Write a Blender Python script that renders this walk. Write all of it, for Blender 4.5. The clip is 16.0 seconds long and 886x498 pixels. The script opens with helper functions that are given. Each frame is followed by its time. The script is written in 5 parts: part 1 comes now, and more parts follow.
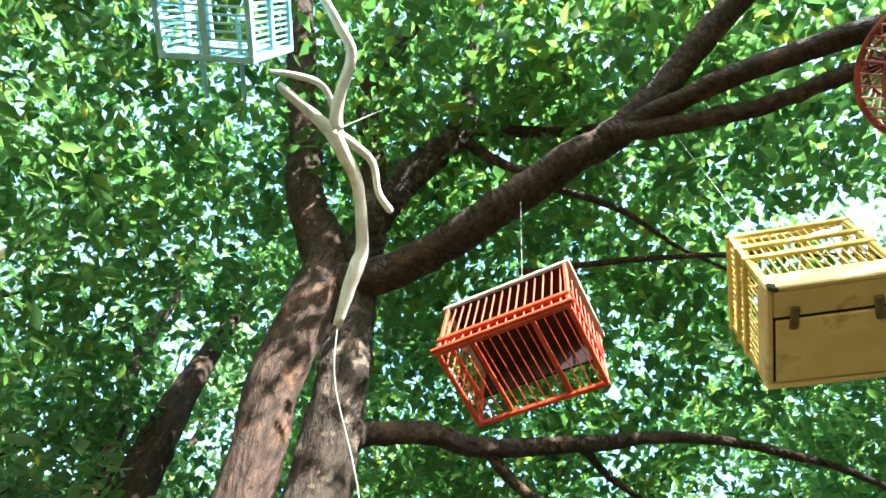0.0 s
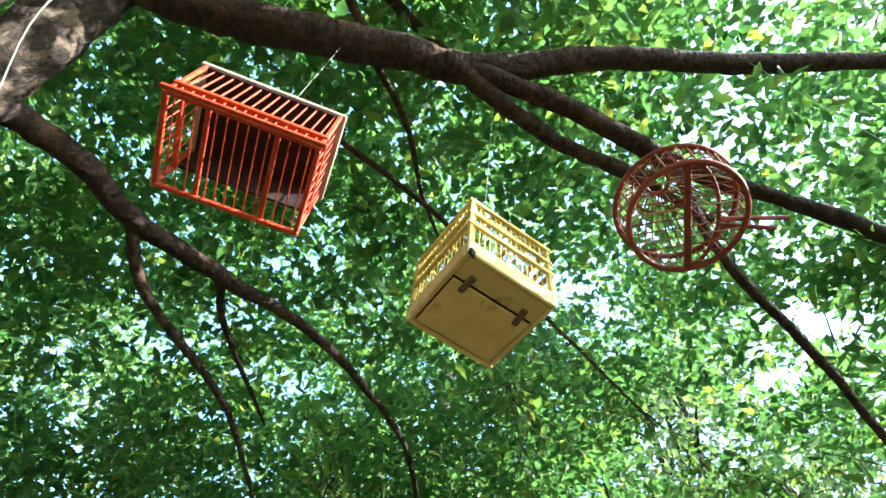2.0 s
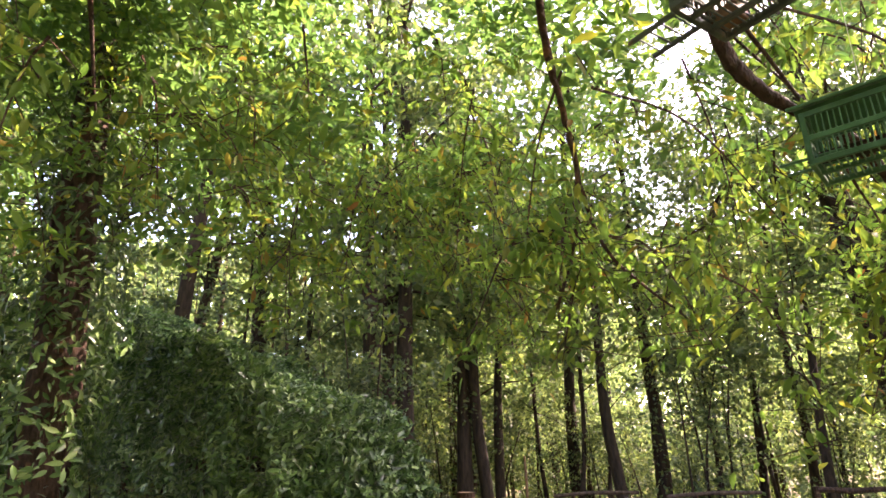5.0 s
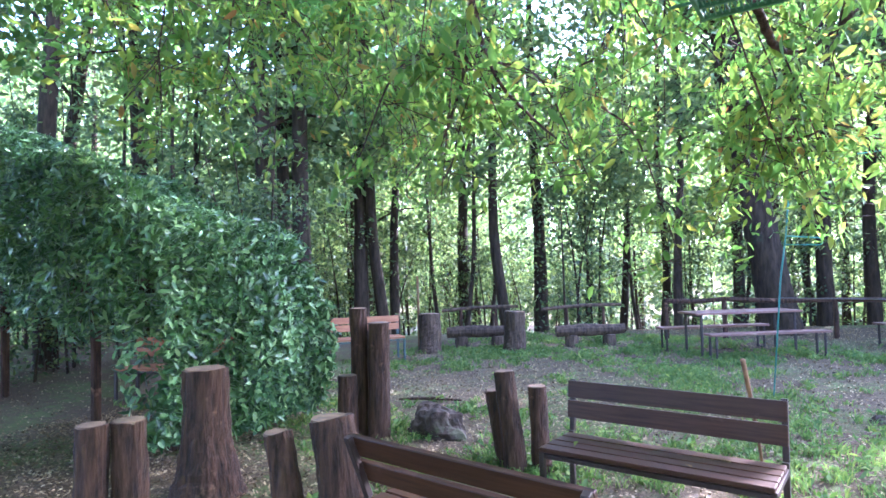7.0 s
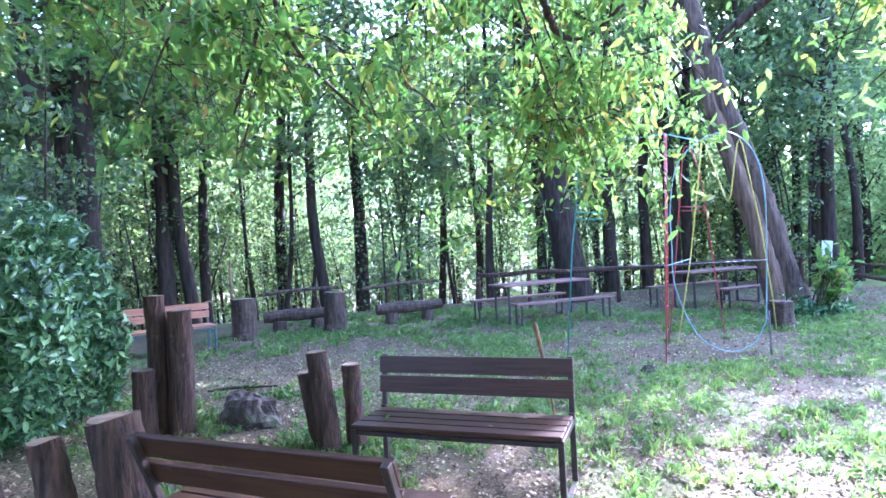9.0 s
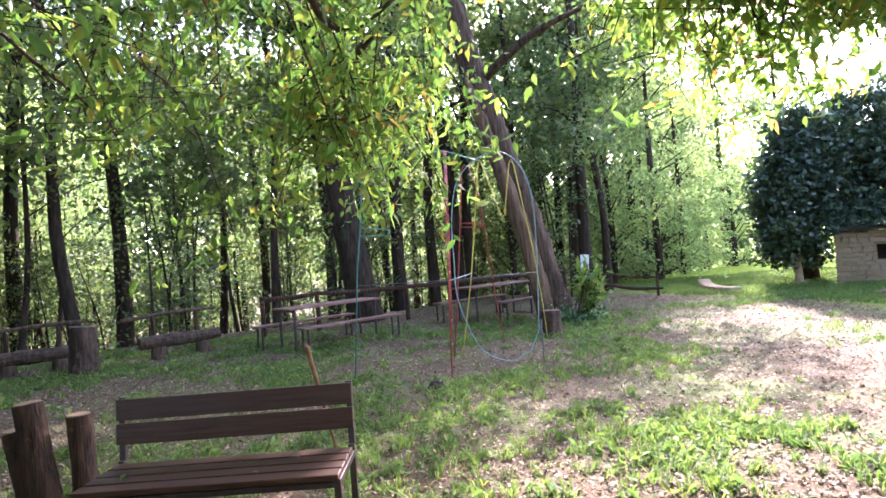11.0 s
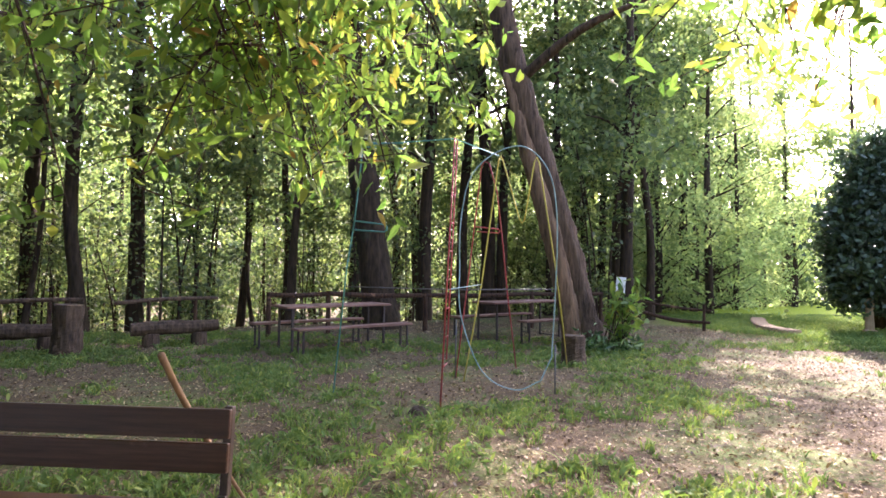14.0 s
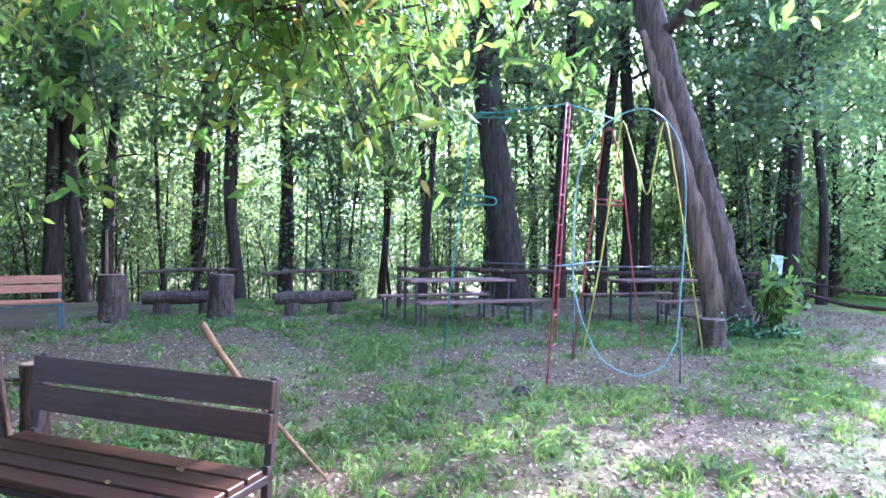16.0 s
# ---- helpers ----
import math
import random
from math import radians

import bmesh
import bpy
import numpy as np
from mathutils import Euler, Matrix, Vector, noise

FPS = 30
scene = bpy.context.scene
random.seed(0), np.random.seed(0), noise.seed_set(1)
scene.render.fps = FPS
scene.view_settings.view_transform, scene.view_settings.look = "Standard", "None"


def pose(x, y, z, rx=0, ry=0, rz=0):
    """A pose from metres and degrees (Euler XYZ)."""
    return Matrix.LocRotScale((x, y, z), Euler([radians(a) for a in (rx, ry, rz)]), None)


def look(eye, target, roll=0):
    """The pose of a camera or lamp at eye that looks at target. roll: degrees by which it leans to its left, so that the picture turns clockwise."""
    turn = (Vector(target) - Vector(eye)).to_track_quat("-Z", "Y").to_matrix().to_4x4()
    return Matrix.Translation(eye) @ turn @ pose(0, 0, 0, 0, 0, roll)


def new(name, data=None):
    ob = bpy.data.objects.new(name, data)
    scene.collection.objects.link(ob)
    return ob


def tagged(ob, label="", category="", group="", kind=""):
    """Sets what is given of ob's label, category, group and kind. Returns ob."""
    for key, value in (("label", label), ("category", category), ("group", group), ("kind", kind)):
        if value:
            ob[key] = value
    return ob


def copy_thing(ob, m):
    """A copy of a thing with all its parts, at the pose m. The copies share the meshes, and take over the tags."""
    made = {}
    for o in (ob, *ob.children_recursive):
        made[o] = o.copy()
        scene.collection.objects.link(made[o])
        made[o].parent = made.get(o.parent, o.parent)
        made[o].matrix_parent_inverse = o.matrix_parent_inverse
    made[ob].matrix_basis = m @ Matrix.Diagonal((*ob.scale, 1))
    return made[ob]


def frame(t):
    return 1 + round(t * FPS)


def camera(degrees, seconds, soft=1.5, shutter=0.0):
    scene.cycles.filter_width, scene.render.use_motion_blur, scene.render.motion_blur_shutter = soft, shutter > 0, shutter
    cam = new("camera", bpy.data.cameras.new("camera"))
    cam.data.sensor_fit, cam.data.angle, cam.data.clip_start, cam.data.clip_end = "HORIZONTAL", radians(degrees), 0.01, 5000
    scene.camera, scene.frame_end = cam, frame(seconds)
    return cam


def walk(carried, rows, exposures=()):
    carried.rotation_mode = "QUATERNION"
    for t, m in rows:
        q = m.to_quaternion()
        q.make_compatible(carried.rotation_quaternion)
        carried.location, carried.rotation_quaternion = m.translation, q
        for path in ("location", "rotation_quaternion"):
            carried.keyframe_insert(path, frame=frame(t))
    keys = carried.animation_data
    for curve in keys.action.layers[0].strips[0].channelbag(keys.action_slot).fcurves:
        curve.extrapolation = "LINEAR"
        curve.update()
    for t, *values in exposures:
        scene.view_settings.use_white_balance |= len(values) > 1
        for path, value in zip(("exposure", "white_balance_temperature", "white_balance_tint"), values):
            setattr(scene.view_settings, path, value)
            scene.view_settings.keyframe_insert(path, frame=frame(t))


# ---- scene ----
cam = camera(73.3, 16.0, 1.6)
PATH = [
    (0.0, (0.176, -0.704, 1.634), (-0.378, -1.378, 3.434), 17.9),
    (0.5, (0.209, -0.725, 1.620), (-0.449, -1.203, 3.447), 19.6),
    (1.0, (0.171, -0.734, 1.613), (-0.630, -1.026, 3.423), 14.7),
    (1.5, (0.112, -0.756, 1.618), (-0.802, -0.817, 3.396), 10.6),
    (2.0, (0.073, -0.761, 1.613), (-0.944, -0.634, 3.330), 8.2),
    (2.5, (0.078, -0.714, 1.613), (-1.037, -0.384, 3.240), 5.0),
    (3.0, (0.055, -0.671, 1.618), (-1.114, -0.144, 3.152), 2.6),
    (3.5, (0.022, -0.659, 1.598), (-1.202, 0.060, 3.006), 2.8),
    (4.0, (0.017, -0.649, 1.602), (-1.305, 0.265, 2.791), 2.7),
    (4.5, (0.017, -0.647, 1.597), (-1.313, 0.470, 2.589), 0.7),
    (5.0, (0.032, -0.682, 1.609), (-1.347, 0.616, 2.253), -1.0),
    (5.2, (0.040, -0.685, 1.606), (-1.356, 0.650, 2.126), -1.4),
    (7.5, (0.112, -0.630, 1.586), (-1.040, 1.004, 1.636), -1.9),
    (8.0, (0.139, -0.601, 1.576), (-0.926, 1.092, 1.599), -3.0),
    (8.5, (0.178, -0.566, 1.557), (-0.696, 1.233, 1.535), -2.9),
    (9.0, (0.156, -0.542, 1.554), (-0.553, 1.328, 1.543), -3.1),
    (9.5, (0.120, -0.464, 1.535), (-0.336, 1.483, 1.547), -3.3),
    (12.0, (0.279, 0.161, 1.467), (0.363, 2.159, 1.509), -2.6),
    (12.5, (0.322, 0.338, 1.456), (0.465, 2.331, 1.538), -1.3),
    (13.0, (0.409, 0.492, 1.422), (0.543, 2.488, 1.425), -2.5),
    (13.5, (0.542, 0.720, 1.402), (0.426, 2.716, 1.469), -0.1),
    (14.0, (0.646, 0.900, 1.379), (0.454, 2.890, 1.447), 0.6),
    (14.5, (0.770, 1.069, 1.368), (0.518, 3.053, 1.397), -0.9),
    (15.0, (0.878, 1.152, 1.364), (0.448, 3.105, 1.368), -0.1),
    (15.5, (0.967, 1.199, 1.369), (0.385, 3.112, 1.352), 0.9),
    (16.0, (1.014, 1.213, 1.372), (0.338, 3.095, 1.352), 1.0),
]
walk(cam, [(t, look(eye, target, roll)) for t, eye, target, roll in PATH], [(0, 3.6, 5400, 3), (3, 3.2, 5500, 2), (4, 3.35, 6400, 8), (4.5, 3.6, 7300, 28), (5.2, 3.75, 7500, 38), (7.3, 4.75, 4700, 33), (9.7, 4.6, 4550, 34), (11.8, 3.5, 6500, 35), (14.5, 3.65, 6400, 36), (15.4, 4.05, 5600, 33), (16, 4.45, 4800, 35)])

# ---- light ----
SUN_AZ, SUN_EL = 22.0, 33.0      # clockwise from +y, above the horizon
world = bpy.data.worlds.new("sky")
scene.world = world
world.use_nodes = True
wn = world.node_tree.nodes
sky = wn.new("ShaderNodeTexSky")
sky.sky_type, sky.sun_disc = "NISHITA", False
sky.sun_elevation, sky.sun_rotation = radians(SUN_EL), radians(SUN_AZ)
sky.air_density, sky.dust_density = 1.0, 2.0
wn["Background"].inputs["Strength"].default_value = 0.15
world.node_tree.links.new(sky.outputs[0], wn["Background"].inputs["Color"])
sun_dir = Vector((math.sin(radians(SUN_AZ)) * math.cos(radians(SUN_EL)), math.cos(radians(SUN_AZ)) * math.cos(radians(SUN_EL)), math.sin(radians(SUN_EL))))
sun = new("sun", bpy.data.lights.new("sun", "SUN"))
sun.data.energy, sun.data.angle, sun.data.color = 3.2, radians(0.53), (1.0, 0.93, 0.80)
sun.matrix_world = look(sun_dir * 60, (0, 0, 0))


# ---- materials ----
def nodes_of(name):
    m = bpy.data.materials.new(name)
    m.use_nodes = True
    n, l = m.node_tree.nodes, m.node_tree.links
    return m, n, l, n["Principled BSDF"]


def ramp(n, l, source, stops):
    r = n.new("ShaderNodeValToRGB")
    while len(r.color_ramp.elements) < len(stops):
        r.color_ramp.elements.new(0.5)
    for e, (p, c) in zip(r.color_ramp.elements, stops):
        e.position, e.color = p, (*c, 1)
    l.new(source, r.inputs[0])
    return r.outputs[0]


def noise_tex(n, l, scale, detail=6.0, stretch=(1, 1, 1), coords="Object", rough=0.6):
    c, m, t = n.new("ShaderNodeTexCoord"), n.new("ShaderNodeMapping"), n.new("ShaderNodeTexNoise")
    m.inputs["Scale"].default_value = stretch
    t.inputs["Scale"].default_value, t.inputs["Detail"].default_value, t.inputs["Roughness"].default_value = scale, detail, rough
    l.new(c.outputs[coords], m.inputs[0])
    l.new(m.outputs[0], t.inputs["Vector"])
    return t.outputs["Fac"]


def blend(n, l, fac, a, b, mode="MIX"):
    x = n.new("ShaderNodeMix")
    x.data_type, x.blend_type = "RGBA", mode
    for sock, v in ((x.inputs[0], fac), (x.inputs[6], a), (x.inputs[7], b)):
        if isinstance(v, (int, float)):
            sock.default_value = v
        elif isinstance(v, tuple):
            sock.default_value = (*v, 1)
        else:
            l.new(v, sock)
    return x.outputs[2]


def bump(n, l, bsdf, height, strength, distance=0.01):
    b = n.new("ShaderNodeBump")
    b.inputs["Strength"].default_value, b.inputs["Distance"].default_value = strength, distance
    l.new(height, b.inputs["Height"])
    l.new(b.outputs[0], bsdf.inputs["Normal"])


def surface(name, dark, light, scale=12, stretch=(1, 1, 1), rough=0.7, relief=0.4, depth=0.004, wear=None, wear_scale=3, wear_from=0.58, metal=0.0, coords="Object", tint=0.12):
    """Two-scale weathered surface: grain between two colours, worn patches of a third."""
    m, n, l, b = nodes_of(name)
    grain = noise_tex(n, l, scale, 8, stretch, coords)
    col = ramp(n, l, grain, [(0.3, dark), (0.7, light)])
    if wear:
        patch = ramp(n, l, noise_tex(n, l, wear_scale, 5, (1, 1, 1), coords), [(wear_from, (0, 0, 0)), (wear_from + 0.08, (1, 1, 1))])
        col = blend(n, l, patch, col, wear)
    if tint:
        info = n.new("ShaderNodeObjectInfo")
        v = ramp(n, l, info.outputs["Random"], [(0, (1 - tint,) * 3), (1, (1 + tint,) * 3)])
        col = blend(n, l, 1.0, col, v, "MULTIPLY")
    l.new(col, b.inputs["Base Color"])
    b.inputs["Roughness"].default_value, b.inputs["Metallic"].default_value = rough, metal
    b.inputs["Specular IOR Level"].default_value = 0.22
    bump(n, l, b, grain, relief, depth)
    return m


def foliage(name, stops, through_light=0.5, gloss=0.45):
    """Leaf: reflecting and letting light through, each leaf with its own shade."""
    m, n, l, b = nodes_of(name)
    geo = n.new("ShaderNodeNewGeometry")
    col = ramp(n, l, geo.outputs["Random Per Island"], stops)
    big = ramp(n, l, noise_tex(n, l, 0.45, 3), [(0.3, (0.75, 0.8, 0.75)), (0.7, (1.2, 1.15, 1.0))])
    col = blend(n, l, 1.0, col, big, "MULTIPLY")
    l.new(col, b.inputs["Base Color"])
    b.inputs["Roughness"].default_value = gloss
    b.inputs["Specular IOR Level"].default_value = 0.35
    t = n.new("ShaderNodeBsdfTranslucent")
    lit = blend(n, l, 1.0, col, (1.32, 1.45, 1.08), "MULTIPLY")
    l.new(lit, t.inputs["Color"])
    mix = n.new("ShaderNodeMixShader")
    mix.inputs[0].default_value = through_light
    l.new(b.outputs[0], mix.inputs[1])
    l.new(t.outputs[0], mix.inputs[2])
    l.new(mix.outputs[0], n["Material Output"].inputs["Surface"])
    return m


BARK = surface("bark", (0.015, 0.009, 0.006), (0.085, 0.050, 0.034), 26, (1, 1, 0.3), 0.85, 1.0, 0.05, (0.12, 0.060, 0.034), 5, 0.57)
FLAKY = surface("flaking_bark", (0.012, 0.008, 0.005), (0.080, 0.053, 0.036), 24, (1, 1, 0.35), 0.85, 1.0, 0.07, (0.15, 0.105, 0.074), 11, 0.55)
FURROWED = surface("furrowed_bark", (0.012, 0.008, 0.004), (0.11, 0.068, 0.038), 15, (1, 1, 0.12), 0.95, 1.0, 0.06, (0.05, 0.06, 0.025), 1.6, 0.62)
OCHRE_BARK = surface("bare_ochre_wood", (0.03, 0.018, 0.010), (0.20, 0.12, 0.065), 14, (1, 1, 0.10), 0.9, 1.0, 0.06, (0.12, 0.08, 0.045), 2, 0.6)
BARK_FAR = surface("forest_bark", (0.010, 0.006, 0.0035), (0.048, 0.031, 0.016), 14, (1, 1, 0.2), 0.95, 0.9, 0.02, (0.03, 0.034, 0.016), 1.5, 0.6)
LEAF_NEAR = foliage("canopy_leaf", [(0.0, (0.058, 0.118, 0.040)), (0.55, (0.090, 0.168, 0.052)), (0.92, (0.135, 0.215, 0.054)), (1.0, (0.23, 0.23, 0.035))], 0.66, 0.4)
LEAF_SPRAY = foliage("hanging_leaf", [(0.0, (0.07, 0.14, 0.032)), (0.55, (0.12, 0.19, 0.042)), (0.90, (0.19, 0.23, 0.045)), (0.97, (0.22, 0.20, 0.04)), (1.0, (0.22, 0.10, 0.04))], 0.68, 0.5)
LEAF_FOREST = foliage("forest_leaf", [(0.0, (0.055, 0.09, 0.037)), (0.6, (0.108, 0.145, 0.06)), (1.0, (0.19, 0.215, 0.08))], 0.64, 0.5)
LEAF_UNDER = foliage("undergrowth_leaf", [(0.0, (0.032, 0.055, 0.022)), (0.6, (0.073, 0.104, 0.04)), (1.0, (0.17, 0.195, 0.065))], 0.5, 0.5)
# paler copy of the forest leaf: backlight and glare put into the colour
LEAF_EDGE = foliage("backlight_pale_leaf", [(0.0, (0.13, 0.18, 0.085)), (0.6, (0.21, 0.265, 0.12)), (1.0, (0.30, 0.33, 0.15))], 0.78, 0.4)
# the two palest stops paint sunlit glints onto some of the ivy leaves
LEAF_IVY = foliage("ivy_leaf", [(0.0, (0.022, 0.055, 0.018)), (0.5, (0.058, 0.122, 0.038)), (0.85, (0.14, 0.235, 0.08)), (1.0, (0.25, 0.34, 0.15))], 0.2, 0.3)
LEAF_DARK = foliage("cypress_leaf", [(0.0, (0.022, 0.045, 0.026)), (1.0, (0.055, 0.09, 0.048))], 0.2)
GRASS = foliage("grass_blade", [(0.0, (0.065, 0.115, 0.035)), (0.7, (0.12, 0.18, 0.042)), (1.0, (0.22, 0.25, 0.06))], 0.45, 0.75)
LITTER = foliage("dry_leaf", [(0.0, (0.036, 0.021, 0.011)), (0.4, (0.118, 0.076, 0.038)), (0.75, (0.225, 0.155, 0.083)), (1.0, (0.38, 0.29, 0.18))], 0.15, 0.7)
BENCH_WOOD = surface("brown_slat", (0.022, 0.008, 0.003), (0.058, 0.024, 0.010), 9, (0.35, 6, 6), 0.5, 0.25, 0.002, (0.075, 0.036, 0.022), 4, 0.64)
BENCH_IRON = surface("brown_iron", (0.022, 0.014, 0.010), (0.045, 0.028, 0.02), 40, (1, 1, 1), 0.5, 0.15, 0.001)
TABLE_WOOD = surface("worn_table_board", (0.085, 0.042, 0.028), (0.18, 0.098, 0.068), 7, (0.4, 7, 7), 0.7, 0.3, 0.002, (0.22, 0.14, 0.105), 3, 0.57)
TABLE_IRON = surface("dark_iron", (0.02, 0.015, 0.012), (0.05, 0.035, 0.028), 40, (1, 1, 1), 0.6, 0.2, 0.001)
FAR_WOOD = surface("orange_slat", (0.20, 0.078, 0.032), (0.33, 0.145, 0.066), 9, (0.4, 5, 5), 0.6, 0.3, 0.002)
LOG = surface("log_bark", (0.005, 0.003, 0.0015), (0.070, 0.034, 0.016), 26, (1, 1, 0.14), 0.85, 1.0, 0.03, (0.15, 0.082, 0.042), 4, 0.60)
LOG_END = surface("sawn_wood", (0.08, 0.048, 0.027), (0.20, 0.13, 0.075), 12, (1, 1, 1), 0.8, 0.5, 0.004, (0.09, 0.07, 0.05), 8, 0.55)
LOG_GREY = surface("grey_log", (0.016, 0.010, 0.006), (0.095, 0.060, 0.034), 18, (1, 1, 0.2), 0.85, 1.0, 0.02, (0.26, 0.165, 0.09), 2.6, 0.62)
STICK_WOOD = surface("peeled_stick", (0.085, 0.045, 0.02), (0.19, 0.11, 0.052), 20, (1, 1, 0.2), 0.7, 0.3, 0.003)
PALE_WOOD = surface("bleached_wood", (0.50, 0.43, 0.35), (0.78, 0.72, 0.64), 16, (1, 1, 0.25), 0.6, 0.35, 0.004, (0.55, 0.36, 0.24), 5, 0.62)
RED_PAINT = surface("red_orange_paint", (0.36, 0.030, 0.013), (0.56, 0.080, 0.022), 30, (1, 1, 1), 0.5, 0.3, 0.002, (0.30, 0.17, 0.10), 14, 0.66)
RED_DARK = surface("near_black_board", (0.010, 0.005, 0.004), (0.025, 0.011, 0.009), 14, (1, 6, 1), 0.8, 0.3, 0.002)
WEATHERED = surface("weathered_board", (0.32, 0.25, 0.19), (0.58, 0.48, 0.38), 14, (6, 1, 1), 0.85, 0.5, 0.003)
YELLOW = surface("yellow_paint", (0.50, 0.34, 0.07), (0.68, 0.50, 0.13), 10, (1, 1, 1), 0.55, 0.25, 0.002, (0.42, 0.30, 0.14), 9, 0.62)
YELLOW_BOARD = surface("faded_yellow_board", (0.62, 0.42, 0.16), (0.78, 0.58, 0.25), 6, (1, 1, 1), 0.65, 0.3, 0.002, (0.50, 0.31, 0.12), 7, 0.58)
RUST = surface("rusty_red_cane", (0.15, 0.03, 0.02), (0.28, 0.065, 0.038), 25, (1, 1, 1), 0.6, 0.3, 0.002)
CANE = surface("bare_cane", (0.30, 0.20, 0.11), (0.5, 0.36, 0.22), 25, (1, 1, 1), 0.6, 0.2, 0.001)
BLUE_PAINT = surface("pale_blue_paint", (0.24, 0.46, 0.52), (0.42, 0.66, 0.70), 20, (1, 1, 1), 0.5, 0.2, 0.001, (0.5, 0.55, 0.5), 12, 0.66)
GREY_PAINT = surface("dark_green_grey_paint", (0.03, 0.05, 0.045), (0.075, 0.10, 0.085), 16, (1, 1, 1), 0.6, 0.3, 0.002, (0.16, 0.09, 0.045), 6, 0.62)
GREEN_PAINT = surface("green_paint", (0.03, 0.10, 0.05), (0.06, 0.17, 0.08), 16, (1, 1, 1), 0.55, 0.3, 0.002)
PIPE_GREEN = surface("green_pipe_paint", (0.035, 0.15, 0.115), (0.07, 0.22, 0.17), 30, (1, 1, 1), 0.4, 0.15, 0.001, (0.12, 0.16, 0.12), 9, 0.66)
PIPE_BLUE = surface("light_blue_pipe_paint", (0.12, 0.21, 0.20), (0.22, 0.31, 0.29), 30, (1, 1, 1), 0.4, 0.15, 0.001, (0.2, 0.22, 0.22), 9, 0.66)
PIPE_RED = surface("red_pipe_paint", (0.25, 0.035, 0.03), (0.36, 0.07, 0.06), 30, (1, 1, 1), 0.4, 0.15, 0.001, (0.3, 0.14, 0.1), 9, 0.68)
PIPE_YELLOW = surface("yellow_pipe_paint", (0.42, 0.34, 0.05), (0.58, 0.48, 0.10), 30, (1, 1, 1), 0.4, 0.15, 0.001, (0.4, 0.3, 0.1), 9, 0.68)
PIPE_DARK = surface("bare_dark_pipe", (0.05, 0.05, 0.05), (0.12, 0.11, 0.10), 30, (1, 1, 1), 0.5, 0.2, 0.001)
STRING = surface("pale_cord", (0.20, 0.21, 0.16), (0.36, 0.38, 0.30), 60, (1, 1, 1), 0.7, 0.1, 0.001)
ROCK = surface("grey_brown_rock", (0.018, 0.012, 0.008), (0.085, 0.058, 0.040), 9, (1, 1, 1), 0.9, 0.9, 0.03, (0.08, 0.075, 0.04), 4, 0.58)
STONE = surface("field_stone", (0.15, 0.105, 0.056), (0.25, 0.18, 0.10), 8, (1, 1, 1), 0.9, 0.7, 0.015, (0.24, 0.175, 0.10), 3, 0.55, tint=0.06)
MORTAR = surface("lime_mortar", (0.16, 0.115, 0.062), (0.25, 0.18, 0.10), 20, (1, 1, 1), 0.95, 0.6, 0.01)
# dark timber colour, also standing in for shade in holes and seams
SHADOW_HOLE = surface("dark_timber_and_shade", (0.02, 0.016, 0.013), (0.04, 0.033, 0.027), 12, (1, 1, 1), 0.9, 0.3, 0.003)
SIGN_WHITE = surface("white_tin", (0.35, 0.36, 0.35), (0.52, 0.52, 0.5), 20, (1, 1, 1), 0.5, 0.1, 0.001)


def ground_material():
    m, n, l, b = nodes_of("grass_and_litter_ground")
    pos = "Object"
    fine = noise_tex(n, l, 38, 6, (1, 1, 1), pos, 0.75)
    mid = noise_tex(n, l, 7, 6, (1, 1, 1), pos, 0.7)
    wide = noise_tex(n, l, 0.55, 4, (1, 1, 1), pos, 0.6)
    litter = ramp(n, l, fine, [(0.30, (0.026, 0.017, 0.009)), (0.5, (0.080, 0.054, 0.028)), (0.70, (0.165, 0.12, 0.066))])
    grass = ramp(n, l, fine, [(0.3, (0.05, 0.085, 0.018)), (0.7, (0.13, 0.20, 0.04))])
    both = n.new("ShaderNodeMath")
    both.operation = "MULTIPLY_ADD"
    l.new(mid, both.inputs[0])
    both.inputs[1].default_value = 0.7
    l.new(wide, both.inputs[2])
    mask = ramp(n, l, both.outputs[0], [(0.82, (0, 0, 0)), (1.1, (0.6, 0.6, 0.6))])
    col = blend(n, l, mask, litter, grass)
    # open lawn by the hut
    attr = n.new("ShaderNodeAttribute")
    attr.attribute_name = "lawn"
    lawn = ramp(n, l, fine, [(0.3, (0.11, 0.17, 0.008)), (0.7, (0.23, 0.30, 0.014))])
    col = blend(n, l, attr.outputs["Fac"], col, lawn)
    l.new(col, b.inputs["Base Color"])
    b.inputs["Roughness"].default_value = 0.95
    b.inputs["Specular IOR Level"].default_value = 0.15
    bump(n, l, b, fine, 0.8, 0.02)
    return m


GROUND = ground_material()


# ---- mesh helpers ----
def thing(name, label, category, group="", kind="", at=None):
    ob = new(name)
    ob.empty_display_size = 0.1
    if at is not None:
        ob.matrix_world = at
    return tagged(ob, label, category, group, kind)


def to_mesh(name, bm, material, smooth=False):
    me = bpy.data.meshes.new(name)
    bm.normal_update()
    bm.to_mesh(me)
    bm.free()
    me.materials.append(material)
    if smooth:
        me.polygons.foreach_set("use_smooth", [True] * len(me.polygons))
    return me


def part(name, bm, material, parent=None, label="", smooth=False):
    me = bm if isinstance(bm, bpy.types.Mesh) else to_mesh(name, bm, material, smooth)
    ob = new(name, me)
    ob.parent = parent
    return tagged(ob, label) if label else ob


